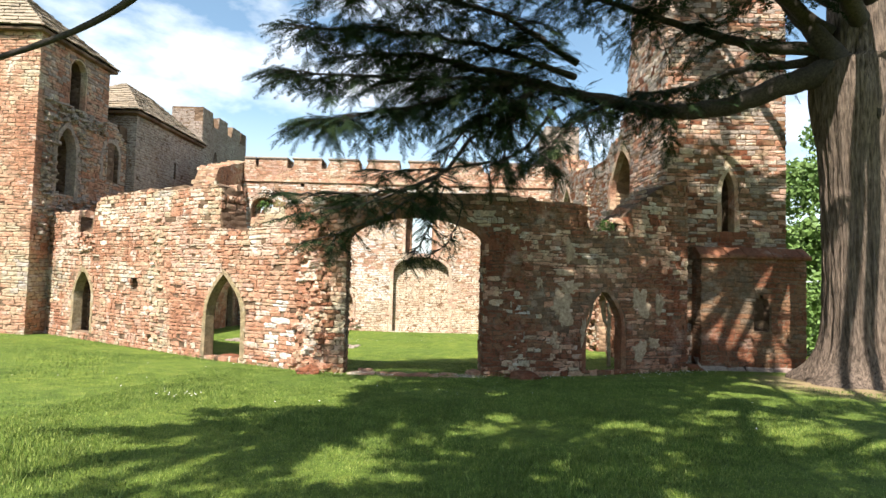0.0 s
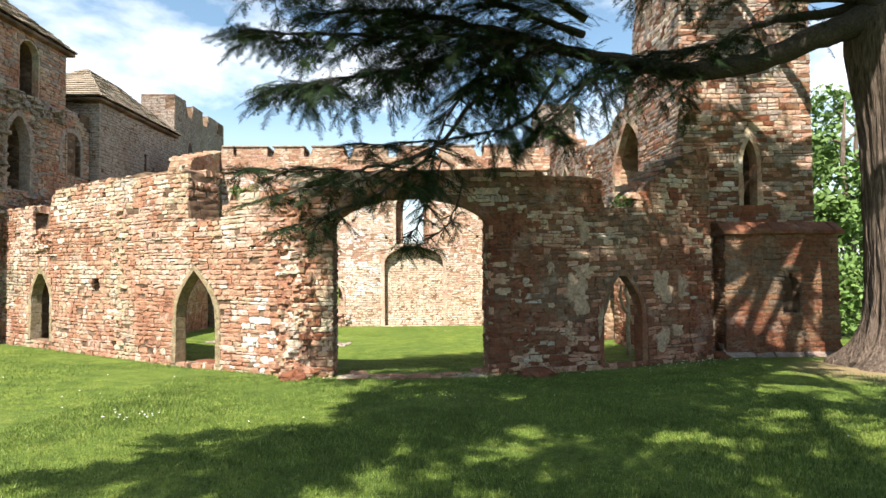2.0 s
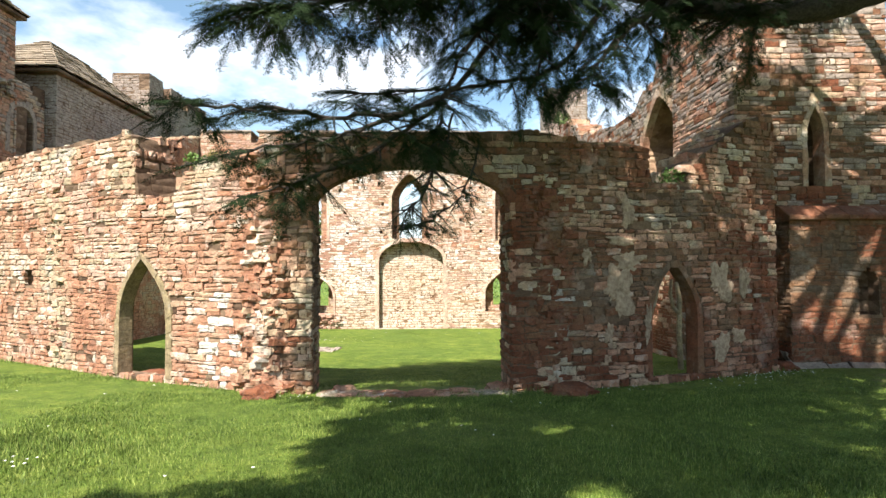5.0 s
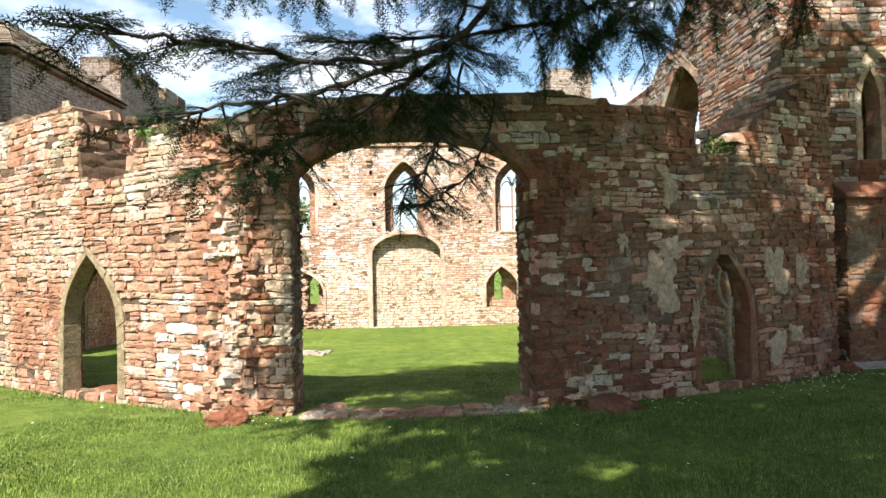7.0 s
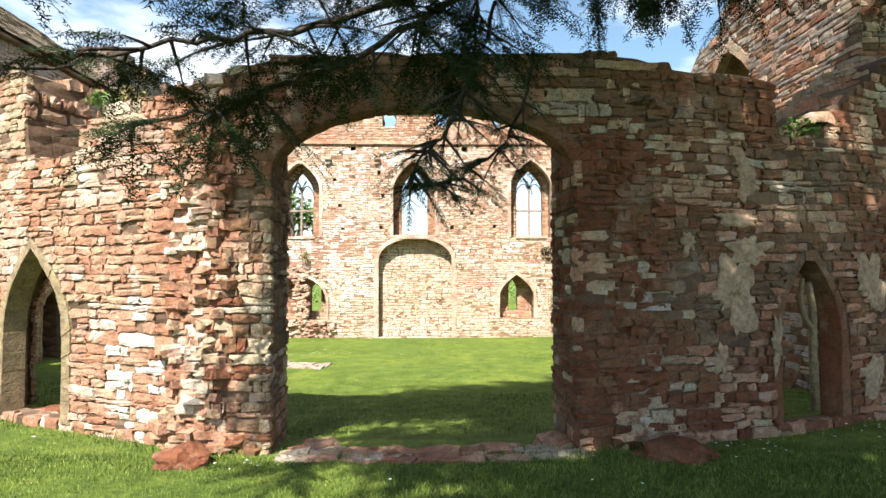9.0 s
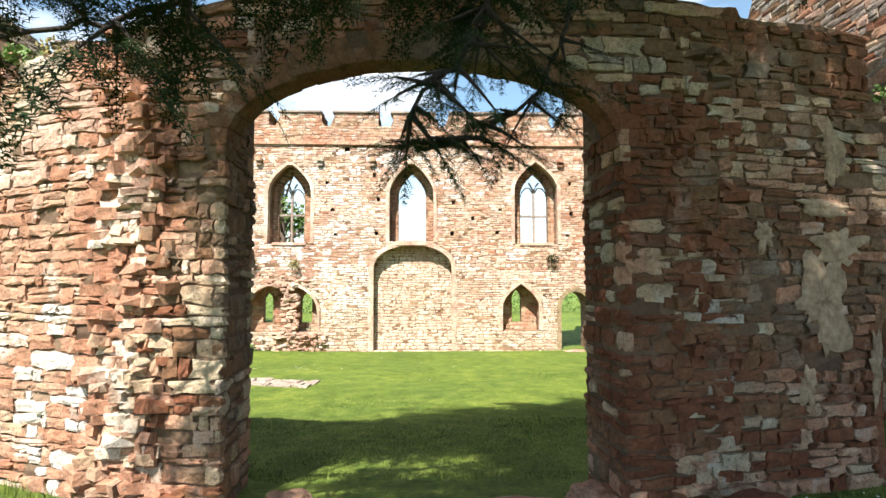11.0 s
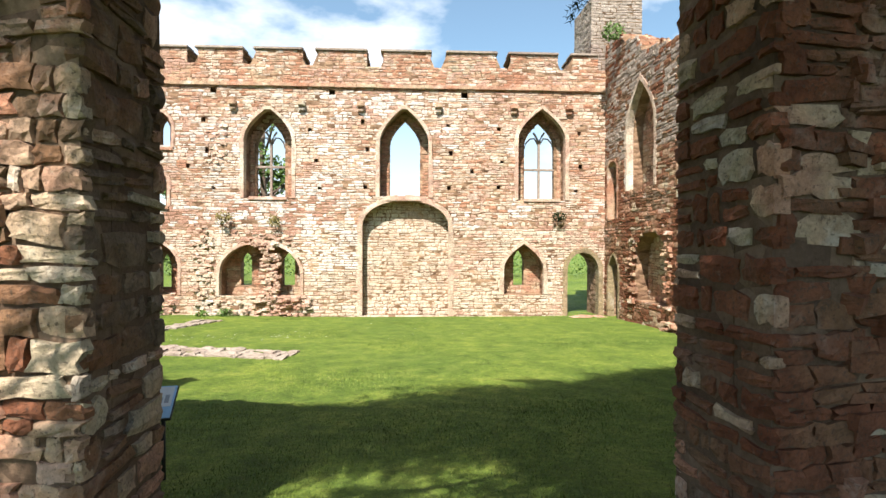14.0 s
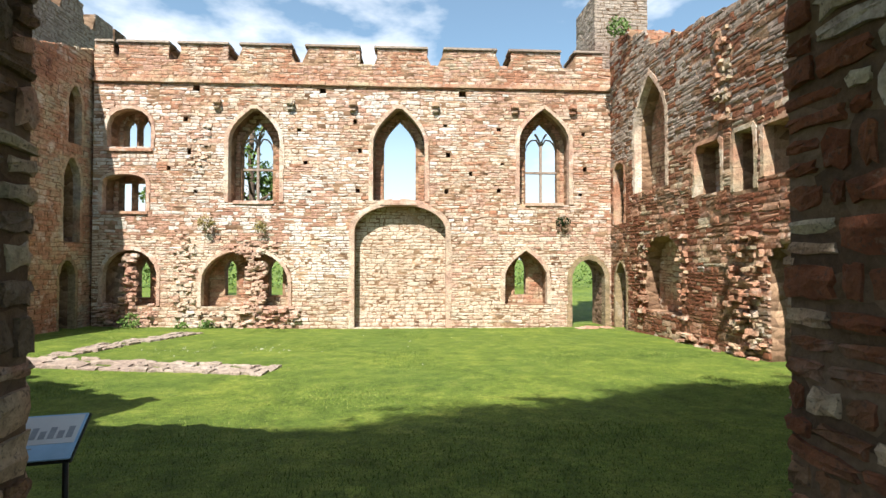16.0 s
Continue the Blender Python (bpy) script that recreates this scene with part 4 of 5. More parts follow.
# ---- the conifer by the wall ----
def bend(pts, n=8):
    """A smooth line through control points."""
    P = [Vector(p) for p in pts]
    P = [P[0] * 2 - P[1]] + P + [P[-1] * 2 - P[-2]]
    out = []
    for k in range(1, len(P) - 2):
        a, b, c, d = P[k - 1], P[k], P[k + 1], P[k + 2]
        for i in range(n):
            t = i / n
            out.append(0.5 * (2 * b + (c - a) * t + (2 * a - 5 * b + 4 * c - d) * t * t + (3 * b - 3 * c + d - a) * t ** 3))
    out.append(P[-2])
    return out


def spray_template(rng, length=0.54, coarse=False):
    """A flat spray of needles along +x: a stem, side twigs, needles."""
    V, F = [], []

    def tri(a, b, c):
        o = len(V)
        V.extend((a, b, c))
        F.append((o, o + 1, o + 2))

    def needles(p, d, L, step, nl, wd):
        s = 0.0
        side = Vector((-d.y, d.x, 0)).normalized()
        while s < L:
            for sg in (1, -1):
                q = p + d * s
                dr = (d * rng.uniform(0.5, 0.9) + side * sg * rng.uniform(0.6, 1.0) + Vector((0, 0, rng.uniform(-0.35, 0.25)))).normalized()
                nw = d * wd
                tri(q - nw, q + nw, q + dr * nl * rng.uniform(0.7, 1.2))
            s += step
        tri(p + side * 0.004, p - side * 0.004, p + d * L)
    if coarse == 2:
        for k in range(8):
            p = Vector(((k + 0.3) / 8 * length, 0, -0.1 * (k / 8) ** 2 * length))
            for sg in (1, -1):
                d = Vector((rng.uniform(0.6, 1.0), sg * rng.uniform(0.4, 0.9), rng.uniform(-0.4, 0.1))).normalized()
                needles(p, d, length * 0.34 * (1 - k / 11) * rng.uniform(0.6, 1.2), 0.016, 0.026, 0.003)
        needles(Vector((0, 0, 0)), Vector((1, 0, -0.1)).normalized(), length, 0.016, 0.026, 0.003)
        return np.array([tuple(v) for v in V]), np.array(F)
    n = 6 if coarse else 9
    for k in range(n):
        f = (k + 0.3) / n
        p = Vector((f * length, 0, -0.12 * f * f * length))
        for sg in (1, -1):
            d = Vector((rng.uniform(0.55, 0.95), sg * rng.uniform(0.5, 0.9), rng.uniform(-0.35, 0.1))).normalized()
            L = length * 0.36 * (1 - f * 0.75) * rng.uniform(0.6, 1.2)
            if coarse:
                needles(p, d, L, 0.08, 0.13, 0.04)
            else:
                needles(p, d, L, 0.034, 0.05, 0.0075)
    needles(Vector((0, 0, 0)), Vector((1, 0, -0.1)).normalized(), length, 0.03 if not coarse else 0.08, 0.04 if not coarse else 0.08, 0.006 if not coarse else 0.02)
    return np.array([tuple(v) for v in V]), np.array(F)


class Crown:
    def __init__(self, seed):
        self.rng = random.Random(seed)
        self.fine = [spray_template(self.rng) for _ in range(7)]
        self.tiny = [spray_template(self.rng, 0.34, 2) for _ in range(5)]
        self.coarse = [spray_template(self.rng, 0.85, True) for _ in range(5)]
        self.V, self.F, self.off = [], [], 0

    def put(self, p, d, size=1.0, coarse=False, roll=0.5):
        rng = self.rng
        vs, fs = rng.choice(self.tiny if coarse == 2 else self.coarse if coarse else self.fine)
        d = d.normalized()
        s = Vector((0, 0, 1)).cross(d)
        if s.length < 0.1:
            s = Vector((1, 0, 0))
        s.normalize()
        u = d.cross(s)
        a = rng.uniform(-roll, roll)
        s2, u2 = s * math.cos(a) + u * math.sin(a), u * math.cos(a) - s * math.sin(a)
        B = np.array((d, s2, u2)) * size
        self.V.append(vs @ B + np.array(p))
        self.F.append(fs + self.off)
        self.off += len(vs)

    def clothe(self, line, twigs, per, reach, droop, start=0.15, coarse=False, dens=0.16):
        """Side branchlets along a limb, each with its sprays."""
        rng = self.rng
        n = len(line)
        for _ in range(per):
            f = rng.uniform(start, 1.0)
            k = min(n - 2, int(f * (n - 1)))
            p = line[k].lerp(line[k + 1], rng.random())
            ax = (line[k + 1] - line[k]).normalized()
            q = rng.uniform(0, 2 * math.pi)
            d = (Vector((math.cos(q), math.sin(q), rng.uniform(-0.35, 0.15))) + ax * rng.uniform(0.2, 1.0)).normalized()
            L = reach * rng.uniform(0.4, 1.0) * (1.15 - 0.55 * f)
            pts, c = [p], p.copy()
            m = max(3, int(L / dens))
            for i in range(m):
                d = (d + Vector((rng.uniform(-0.12, 0.12), rng.uniform(-0.12, 0.12), -droop * 0.12))).normalized()
                c = c + d * (L / m)
                pts.append(c.copy())
                sd = Vector((-d.y, d.x, 0))
                for sg in (1, -1):
                    if rng.random() < 0.62:
                        self.put(c, d * 0.7 + sd * sg * rng.uniform(0.4, 1.0) + Vector((0, 0, -droop * rng.uniform(-0.1, 0.3))), rng.uniform(0.45, 0.9), coarse)
            self.put(c, d + Vector((0, 0, -droop * 0.2)), rng.uniform(0.7, 1.1), coarse)
            tube(pts, [0.014 * (1 - 0.75 * i / m) + 0.002 for i in range(m + 1)], 4, twigs)


def conifer():
    rng = random.Random(21)
    root = tagged(new("conifer_tree"), "old spreading conifer with ridged grey bark and drooping dark sprays", "tree")
    bx, by = 8.98, 11.2
    gz = ground_z(bx, by)
    # trunk with buttressed foot and ridged bark
    bm = bmesh.new()
    rings, sides = [], 220
    for j in range(90):
        f = j / 89
        z = gz - 0.25 + f * 12.5
        h = z - gz
        base = 0.52 + 0.62 * math.exp(-max(0.0, h) / 0.42) + 0.10 * math.exp(-h / 2.5) + (0.16 * math.exp(-((h - 6.2) / 1.0) ** 2)) - 0.018 * max(0, h - 6)
        lean = Vector((-0.02 * h + 0.03 * h * (h > 7), 0.02 * h, 0))
        ring = []
        for k in range(sides):
            q = 2 * math.pi * k / sides
            root_lobe = 0.35 * math.exp(-max(0.0, h) / 0.5) * math.cos(5 * q + 0.8) * 0.6
            ridge = 0.05 * noise.noise(Vector((math.cos(q) * 6.0, math.sin(q) * 6.0, h * 0.35))) + 0.085 * abs(noise.noise(Vector((math.cos(q) * 21, math.sin(q) * 21, h * 1.1))))
            r = base * (1 + root_lobe * 0.45) + ridge
            ring.append(bm.verts.new(Vector((bx + r * math.cos(q), by + r * math.sin(q), z)) + lean))
        rings.append(ring)
    for r0, r1 in zip(rings, rings[1:]):
        for k in range(sides):
            bm.faces.new((r0[k], r0[(k + 1) % sides], r1[(k + 1) % sides], r1[k])).smooth = True
    part("trunk", bm, M_BARK, root)
    tt = lambda z: Vector((bx - 0.1, by + 0.1, z))
    limbs = [
        # points, radius at root, clothed count, reach, droop, start, coarse
        ([(8.9, 11.15, 7.5), (7.7, 11.5, 7.1), (6.5, 12.0, 6.7), (5.3, 12.2, 6.62), (4.0, 12.2, 6.8), (2.6, 12.0, 7.0), (1.0, 11.5, 7.2), (-0.6, 11.0, 7.3), (-2.0, 10.8, 7.2)], 0.31, 170, 1.5, 0.8, 0.33, False),
        ([(8.9, 11.1, 6.6), (8.3, 11.2, 7.8), (7.3, 11.3, 9.0), (6.2, 11.2, 10.2)], 0.36, 12, 1.2, 0.8, 0.5, False),
        ([(1.6, 11.7, 7.25), (0.9, 11.1, 6.4), (0.1, 10.6, 5.2), (-0.1, 10.55, 4.6), (-0.2, 10.6, 4.0)], 0.035, 44, 0.8, 0.4, 0.1, False),
        ([(1.5, 11.7, 7.0), (0.6, 11.0, 5.6), (-0.2, 10.5, 4.6), (-1.2, 9.8, 4.15), (-2.1, 9.0, 4.0), (-2.9, 8.4, 3.9)], 0.05, 34, 0.6, 0.4, 0.35, False),
        ([(-0.2, 10.5, 4.6), (-1.4, 10.25, 4.05), (-2.4, 10.1, 3.85), (-3.3, 10.0, 3.6)], 0.03, 23, 0.55, 0.35, 0.05, False),
        ([(-0.2, 10.5, 4.5), (-1.2, 10.2, 3.75), (-2.0, 10.1, 3.4), (-2.7, 10.0, 3.2)], 0.025, 24, 0.5, 0.35, 0.1, False),
        ([(2.0, 11.8, 7.1), (0.2, 10.7, 6.7), (-1.8, 10.4, 6.6), (-3.4, 10.7, 6.8)], 0.07, 120, 1.2, 0.7, 0.12, False),
        ([(1.5, 11.4, 7.0), (0.0, 10.7, 6.3), (-1.6, 10.3, 5.8), (-2.7, 10.1, 5.6)], 0.06, 120, 1.05, 0.7, 0.12, False),
        ([(2.3, 11.7, 7.1), (1.4, 11.0, 6.3), (0.6, 10.7, 5.8)], 0.05, 60, 1.0, 0.7, 0.12, False),
        ([(3.0, 12.0, 7.3), (1.0, 11.0, 7.5), (-1.0, 10.3, 7.5), (-3.0, 9.9, 7.35)], 0.08, 130, 1.15, 0.6, 0.1, False),
        ([(3.0, 12.0, 7.6), (1.2, 11.0, 8.2), (-0.8, 10.4, 8.3), (-2.7, 10.2, 8.1)], 0.08, 110, 1.3, 0.7, 0.1, False),
        ([(4.0, 12.2, 6.9), (3.0, 11.5, 6.2), (2.3, 11.3, 5.5), (2.1, 11.2, 5.0)], 0.05, 40, 1.0, 0.7, 0.15, False),
        ([(1.8, 11.5, 6.9), (1.35, 10.9, 5.7), (1.1, 10.6, 4.7)], 0.045, 34, 0.8, 0.6, 0.15, False),
        ([(0.0, 10.6, 4.4), (-0.35, 10.3, 3.4), (-0.7, 9.9, 2.85)], 0.012, 26, 0.5, 0.25, 0.2, 2),
        ([(0.4, 11.0, 4.2), (0.15, 10.85, 3.4), (-0.2, 10.7, 3.05), (-0.55, 10.4, 2.85)], 0.010, 26, 0.5, 0.25, 0.2, 2),
        ([(8.4, 11.3, 7.8), (6.8, 11.6, 8.0), (5.0, 11.3, 8.3), (3.0, 10.8, 8.6), (1.0, 10.2, 8.8)], 0.16, 95, 1.5, 0.9, 0.2, False),
        ([(8.4, 11.4, 7.6), (7.0, 12.3, 7.7), (5.8, 12.8, 7.4), (4.6, 12.7, 7.2)], 0.12, 50, 1.1, 0.8, 0.3, False),
        ([(8.4, 11.3, 8.2), (6.0, 10.6, 9.2), (3.0, 9.6, 9.6), (0.0, 8.8, 9.6), (-2.5, 8.6, 9.2)], 0.16, 60, 1.7, 0.8, 0.2, True),
        ([(8.9, 10.9, 6.2), (9.9, 10.6, 6.8), (11.6, 10.4, 7.2), (13.5, 10.6, 7.3)], 0.24, 30, 1.5, 0.8, 0.4, True),
        ([(8.6, 10.7, 9.0), (7.0, 8.4, 9.0), (5.2, 6.2, 8.6), (3.4, 4.2, 8.6), (2.0, 2.4, 8.3)], 0.2, 16, 2.0, 0.6, 0.5, True),
        ([(8.6, 10.7, 8.2), (6.0, 8.6, 9.0), (3.2, 6.4, 9.2), (0.6, 4.2, 9.0), (-1.6, 2.4, 8.6)], 0.18, 66, 2.0, 0.6, 0.45, True),
        ([(8.7, 10.6, 8.6), (8.0, 8.0, 8.6), (7.0, 5.4, 8.0), (6.0, 2.6, 7.8), (5.2, 0.2, 7.4)], 0.2, 8, 2.0, 0.6, 0.5, True),
        ([(8.6, 10.7, 8.8), (5.0, 7.0, 9.6), (1.5, 2.5, 9.6), (-1.0, -0.8, 9.0)], 0.16, 46, 2.1, 0.6, 0.48, True),
        ([(8.7, 10.6, 8.6), (6.5, 5.0, 9.4), (4.0, 0.5, 9.2), (2.2, -2.2, 8.6)], 0.16, 26, 2.1, 0.6, 0.5, True),
        ([(8.6, 10.9, 9.4), (6.4, 9.0, 9.2), (4.2, 8.2, 8.9), (2.2, 7.8, 8.4), (0.4, 7.5, 8.4), (-0.9, 7.3, 8.3)], 0.18, 74, 1.6, 0.5, 0.42, True),
        ([(8.6, 10.9, 9.2), (7.0, 8.8, 9.0), (5.6, 7.6, 8.7), (4.6, 6.8, 8.4)], 0.16, 42, 1.6, 0.5, 0.55, True),
        ([(8.6, 10.7, 9.2), (4.4, 7.6, 9.8), (1.6, 5.6, 9.8), (-0.8, 5.0, 9.4)], 0.16, 48, 2.0, 0.5, 0.2, True),
        ([(5.0, 7.0, 9.6), (1.0, 3.6, 9.8), (-2.0, 1.4, 9.6), (-4.6, -0.4, 9.2)], 0.1, 80, 2.0, 0.5, 0.3, True),
        ([(4.0, 0.5, 9.2), (0.5, -1.6, 9.4), (-2.6, -2.6, 9.2), (-5.0, -3.4, 8.8)], 0.1, 70, 2.0, 0.5, 0.2, True),
        ([(8.6, 10.9, 9.8), (6.5, 10.4, 9.7), (4.5, 10.2, 9.6), (2.5, 9.8, 9.5)], 0.12, 26, 1.4, 0.4, 0.25, True),
        ([(8.8, 11.6, 9.0), (7.5, 12.5, 10.4), (6.5, 13.0, 11.2)], 0.14, 14, 1.6, 0.7, 0.2, True),
        ([(4.0, 7.0, 9.4), (2.4, 5.0, 9.5), (1.2, 3.4, 9.4), (0.2, 2.0, 9.2)], 0.1, 34, 1.8, 0.5, 0.2, True),
        ([(5.5, 6.5, 9.2), (4.5, 4.0, 9.3), (3.6, 2.0, 9.2), (3.0, 0.6, 9.0)], 0.1, 12, 1.8, 0.5, 0.2, True),
        ([(3.0, 2.4, 9.3), (1.6, 0.0, 9.3), (0.6, -2.0, 9.2), (0.0, -3.6, 9.0)], 0.1, 26, 1.9, 0.5, 0.1, True),
        ([(1.5, 5.0, 9.8), (-0.5, 4.0, 9.8), (-2.2, 3.2, 9.6), (-3.4, 2.6, 9.4)], 0.09, 44, 1.7, 0.5, 0.1, True),
        ([(2.4, 6.4, 9.8), (0.6, 5.8, 9.8), (-1.0, 5.2, 9.7), (-2.2, 4.8, 9.5)], 0.09, 20, 1.6, 0.5, 0.1, True),
        ([(2.4, 11.5, 6.4), (1.6, 11.1, 5.3), (0.6, 10.9, 4.95), (-0.6, 10.8, 4.8), (-1.8, 10.8, 4.75)], 0.04, 32, 0.55, 0.45, 0.2, False),
    ]
    crown = Crown(5)
    for pts, r, per, reach, droop, start, coarse in limbs:
        line = bend(pts, 7)
        m = len(line)
        line = [p + Vector((rng.uniform(-1, 1), rng.uniform(-1, 1), rng.uniform(-1, 1))) * 0.03 for p in line]
        bm = tube(line, [r * (1 - 0.94 * (i / (m - 1)) ** 0.75) + 0.008 for i in range(m)], 12 if r > 0.1 else 7, None, 0.06, rng)
        crown.clothe(line, bm, per, reach, droop, start, coarse, 0.11 if coarse == 2 else 0.16 if not coarse else 0.3)
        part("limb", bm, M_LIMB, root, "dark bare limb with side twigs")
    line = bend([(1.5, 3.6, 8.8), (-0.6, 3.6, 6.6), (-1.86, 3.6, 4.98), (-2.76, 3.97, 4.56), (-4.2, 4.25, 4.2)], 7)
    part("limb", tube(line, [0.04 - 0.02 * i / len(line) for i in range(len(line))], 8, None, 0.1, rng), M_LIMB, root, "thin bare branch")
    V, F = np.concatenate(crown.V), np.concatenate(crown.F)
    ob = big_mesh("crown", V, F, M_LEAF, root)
    ob["label"] = "dense dark green needle sprays"


conifer()


# ---- broadleaf trees and shrubs beyond ----
def leaf_cloud(rng, centre, size, count, leaf):
    V = np.empty((count * 4, 3))
    for k in range(count):
        while True:
            p = np.array([rng.uniform(-1, 1) for _ in range(3)])
            r = float(np.dot(p, p))
            if 0.15 < r < 1:
                break
        lump = 0.75 + 0.35 * noise.noise(Vector(p * 2.2) + Vector(centre))
        c = np.array(centre) + p * np.array(size) * lump
        a, b = Vector((rng.gauss(0, 1), rng.gauss(0, 1), rng.gauss(0, 1))).normalized(), Vector((rng.gauss(0, 1), rng.gauss(0, 1), rng.gauss(0, 1)))
        b = (b - a * b.dot(a)).normalized()
        s = leaf * rng.uniform(0.6, 1.3)
        V[k * 4:k * 4 + 4] = [c - np.array(a) * s, c + np.array(b) * s * 0.55, c + np.array(a) * s, c - np.array(b) * s * 0.55]
    return V


def broadleaf(x, y, h, spread, seed, label, count=5200, leaf=0.12, name="broadleaf_tree"):
    rng = random.Random(seed)
    gz = ground_z(x, y)
    root = tagged(new(name), label, "tree")
    bm, V = bmesh.new(), []
    tube([Vector((x, y, gz - 0.2)), Vector((x + 0.1, y, gz + h * 0.35)), Vector((x - 0.1, y + 0.1, gz + h * 0.7)), Vector((x, y, gz + h * 0.95))], [0.22, 0.17, 0.1, 0.03], 9, bm)
    for k in range(16):
        z0 = gz + h * rng.uniform(0.2, 0.8)
        q, L = rng.uniform(0, 6.28), spread * rng.uniform(0.5, 1.0)
        e = Vector((x + L * math.cos(q), y + L * math.sin(q), z0 + h * rng.uniform(0.05, 0.22)))
        tube([Vector((x, y, z0)), Vector((x, y, z0)).lerp(e, 0.5) + Vector((0, 0, 0.2)), e], [0.06, 0.04, 0.015], 5, bm)
        V.append(leaf_cloud(rng, tuple(e), (spread * 0.42, spread * 0.42, h * 0.12), count // 16, leaf))
    part("trunk", bm, M_BARK, root)
    V = np.concatenate(V)
    big_mesh("crown", V, np.arange(len(V)).reshape(-1, 4), M_LEAF2, root)


broadleaf(17.0, 22.5, 10.0, 3.2, 1, "slender light green birch beyond the tower", 9000, 0.14)
broadleaf(20.5, 26.0, 12.0, 3.8, 2, "tall light green tree beyond the ruin", 9000, 0.15)
broadleaf(24.0, 22.0, 10.0, 3.2, 3, "leafy green tree at the lawn's edge")
broadleaf(-7.4, 32.5, 9.0, 2.0, 4, "young yellow-green tree seen through a window", 3200, 0.11)
broadleaf(-12.0, 38.0, 5.5, 2.4, 5, "green tree behind the ruin")
broadleaf(-22.0, 26.0, 12.5, 3.0, 6, "tree top rising behind the tall tower")


def hedge(points, h, w, seed, label, count, name="hedge"):
    rng, V = random.Random(seed), []
    line = bend(points, 6)
    for p in line:
        gz = ground_z(p.x, p.y)
        V.append(leaf_cloud(rng, (p.x, p.y, gz + h * 0.42), (w, w, h * 0.62), count // len(line), 0.11))
    V = np.concatenate(V)
    tagged(big_mesh(name, V, np.arange(len(V)).reshape(-1, 4), M_LEAF2), label, "hedge", kind="stuff")


hedge([(11.5, 19.5, 0), (14, 20, 0), (18, 19, 0), (23, 17, 0)], 3.8, 1.7, 3, "tall loose green shrubs beside the lawn", 14000)
hedge([(-30, 52, 0), (-15, 50, 0), (0, 49, 0), (12, 50, 0), (30, 52, 0)], 2.2, 3.2, 4, "long distant hedge across the field", 9000)


# ---- dressings of the far wall ----
def along(path, u0, u1, z0, z1, w0, w1, bevel=0.015):
    """A bar along a wall between two depths."""
    bm = box_bm(u0, u1, w0, w1, z0, z1, bevel)
    for v in bm.verts:
        v.co = path.at(v.co.x, v.co.z, v.co.y)[0]
    bmesh.ops.recalc_face_normals(bm, faces=bm.faces)
    return bm


rng = random.Random(77)
u = 0.0
while u < far_path.length - 0.3:
    L = min(rng.uniform(0.6, 1.1), far_path.length - u)
    part("string_course", along(far_path, u, u + L - 0.012, 7.06 + rng.uniform(-0.01, 0.01), 7.19, -0.1, 0.09), M_RED, far_wall)
    u += L
for a_, b_ in MER:
    part("coping", along(far_path, max(0.02, fu(a_) - 0.05), fu(b_) + 0.05, 8.26, 8.35, -0.5, 0.07, 0.02), M_GREY, far_wall)
    part("merlon_back", along(far_path, max(0.02, fu(a_) - 0.02), fu(b_) + 0.02, 8.26, 8.34, -1.22, -0.504, 0.02), M_GREY, far_wall)
for x in (-6.65, -4.45, -2.55, 0.0, 2.5, 4.35):
    part("corbel", along(far_path, fu(x) - 0.12, fu(x) + 0.12, 6.42, 6.6, -0.05, 0.2, 0.035), M_RED, far_wall)
    part("corbel", along(far_path, fu(x) - 0.1, fu(x) + 0.1, 6.28, 6.416, -0.05, 0.12, 0.03), M_RED, far_wall)
for o in RECESS:
    part("sill", along(far_path, o.u - 0.62, o.u + 0.62, 3.38, 3.5, -0.62, 0.05, 0.02), M_PALE, far_wall)
for o in UPPER:
    part("sill", along(far_path, o.u - 0.7, o.u + 0.7, o.z0 - 0.1, o.z0 + 0.005, -0.6, 0.06, 0.02), M_RED, far_wall)


def tracery(o, z_mid, parent):
    """Mullion, transom and a forked head in a two-light window."""
    d0, d1 = -0.74, -0.64
    part("mullion", along(far_path, o.u - 0.04, o.u + 0.04, o.z0, o.zs + 0.05, d0, d1, 0.015), M_GREY, parent)
    part("transom", along(far_path, o.u - o.w / 2, o.u + o.w / 2, z_mid - 0.04, z_mid + 0.04, d0 + 0.01, d1 - 0.01, 0.012), M_GREY, parent)
    for sg in (1, -1):
        line = [far_path.at(o.u + sg * q * o.w * 0.3, o.zs + 0.02 + h, -0.69)[0] for q, h in ((0.0, 0.0), (0.12, 0.16), (0.35, 0.3), (0.62, 0.42))]
        part("tracery_bar", tube(line, [0.035] * 4, 6), M_GREY, parent)
        line = [far_path.at(o.u + sg * (o.w * 0.5 - q * o.w * 0.5), o.zs - 0.12 + h, -0.69)[0] for q, h in ((0.02, 0.0), (0.15, 0.2), (0.4, 0.34), (0.7, 0.36), (1.0, 0.1))]
        part("tracery_bar", tube(line, [0.028] * 5, 6), M_GREY, parent)


tracery(LIGHTS[1], 4.55, far_wall)
tracery(LIGHTS[2], 4.55, far_wall)
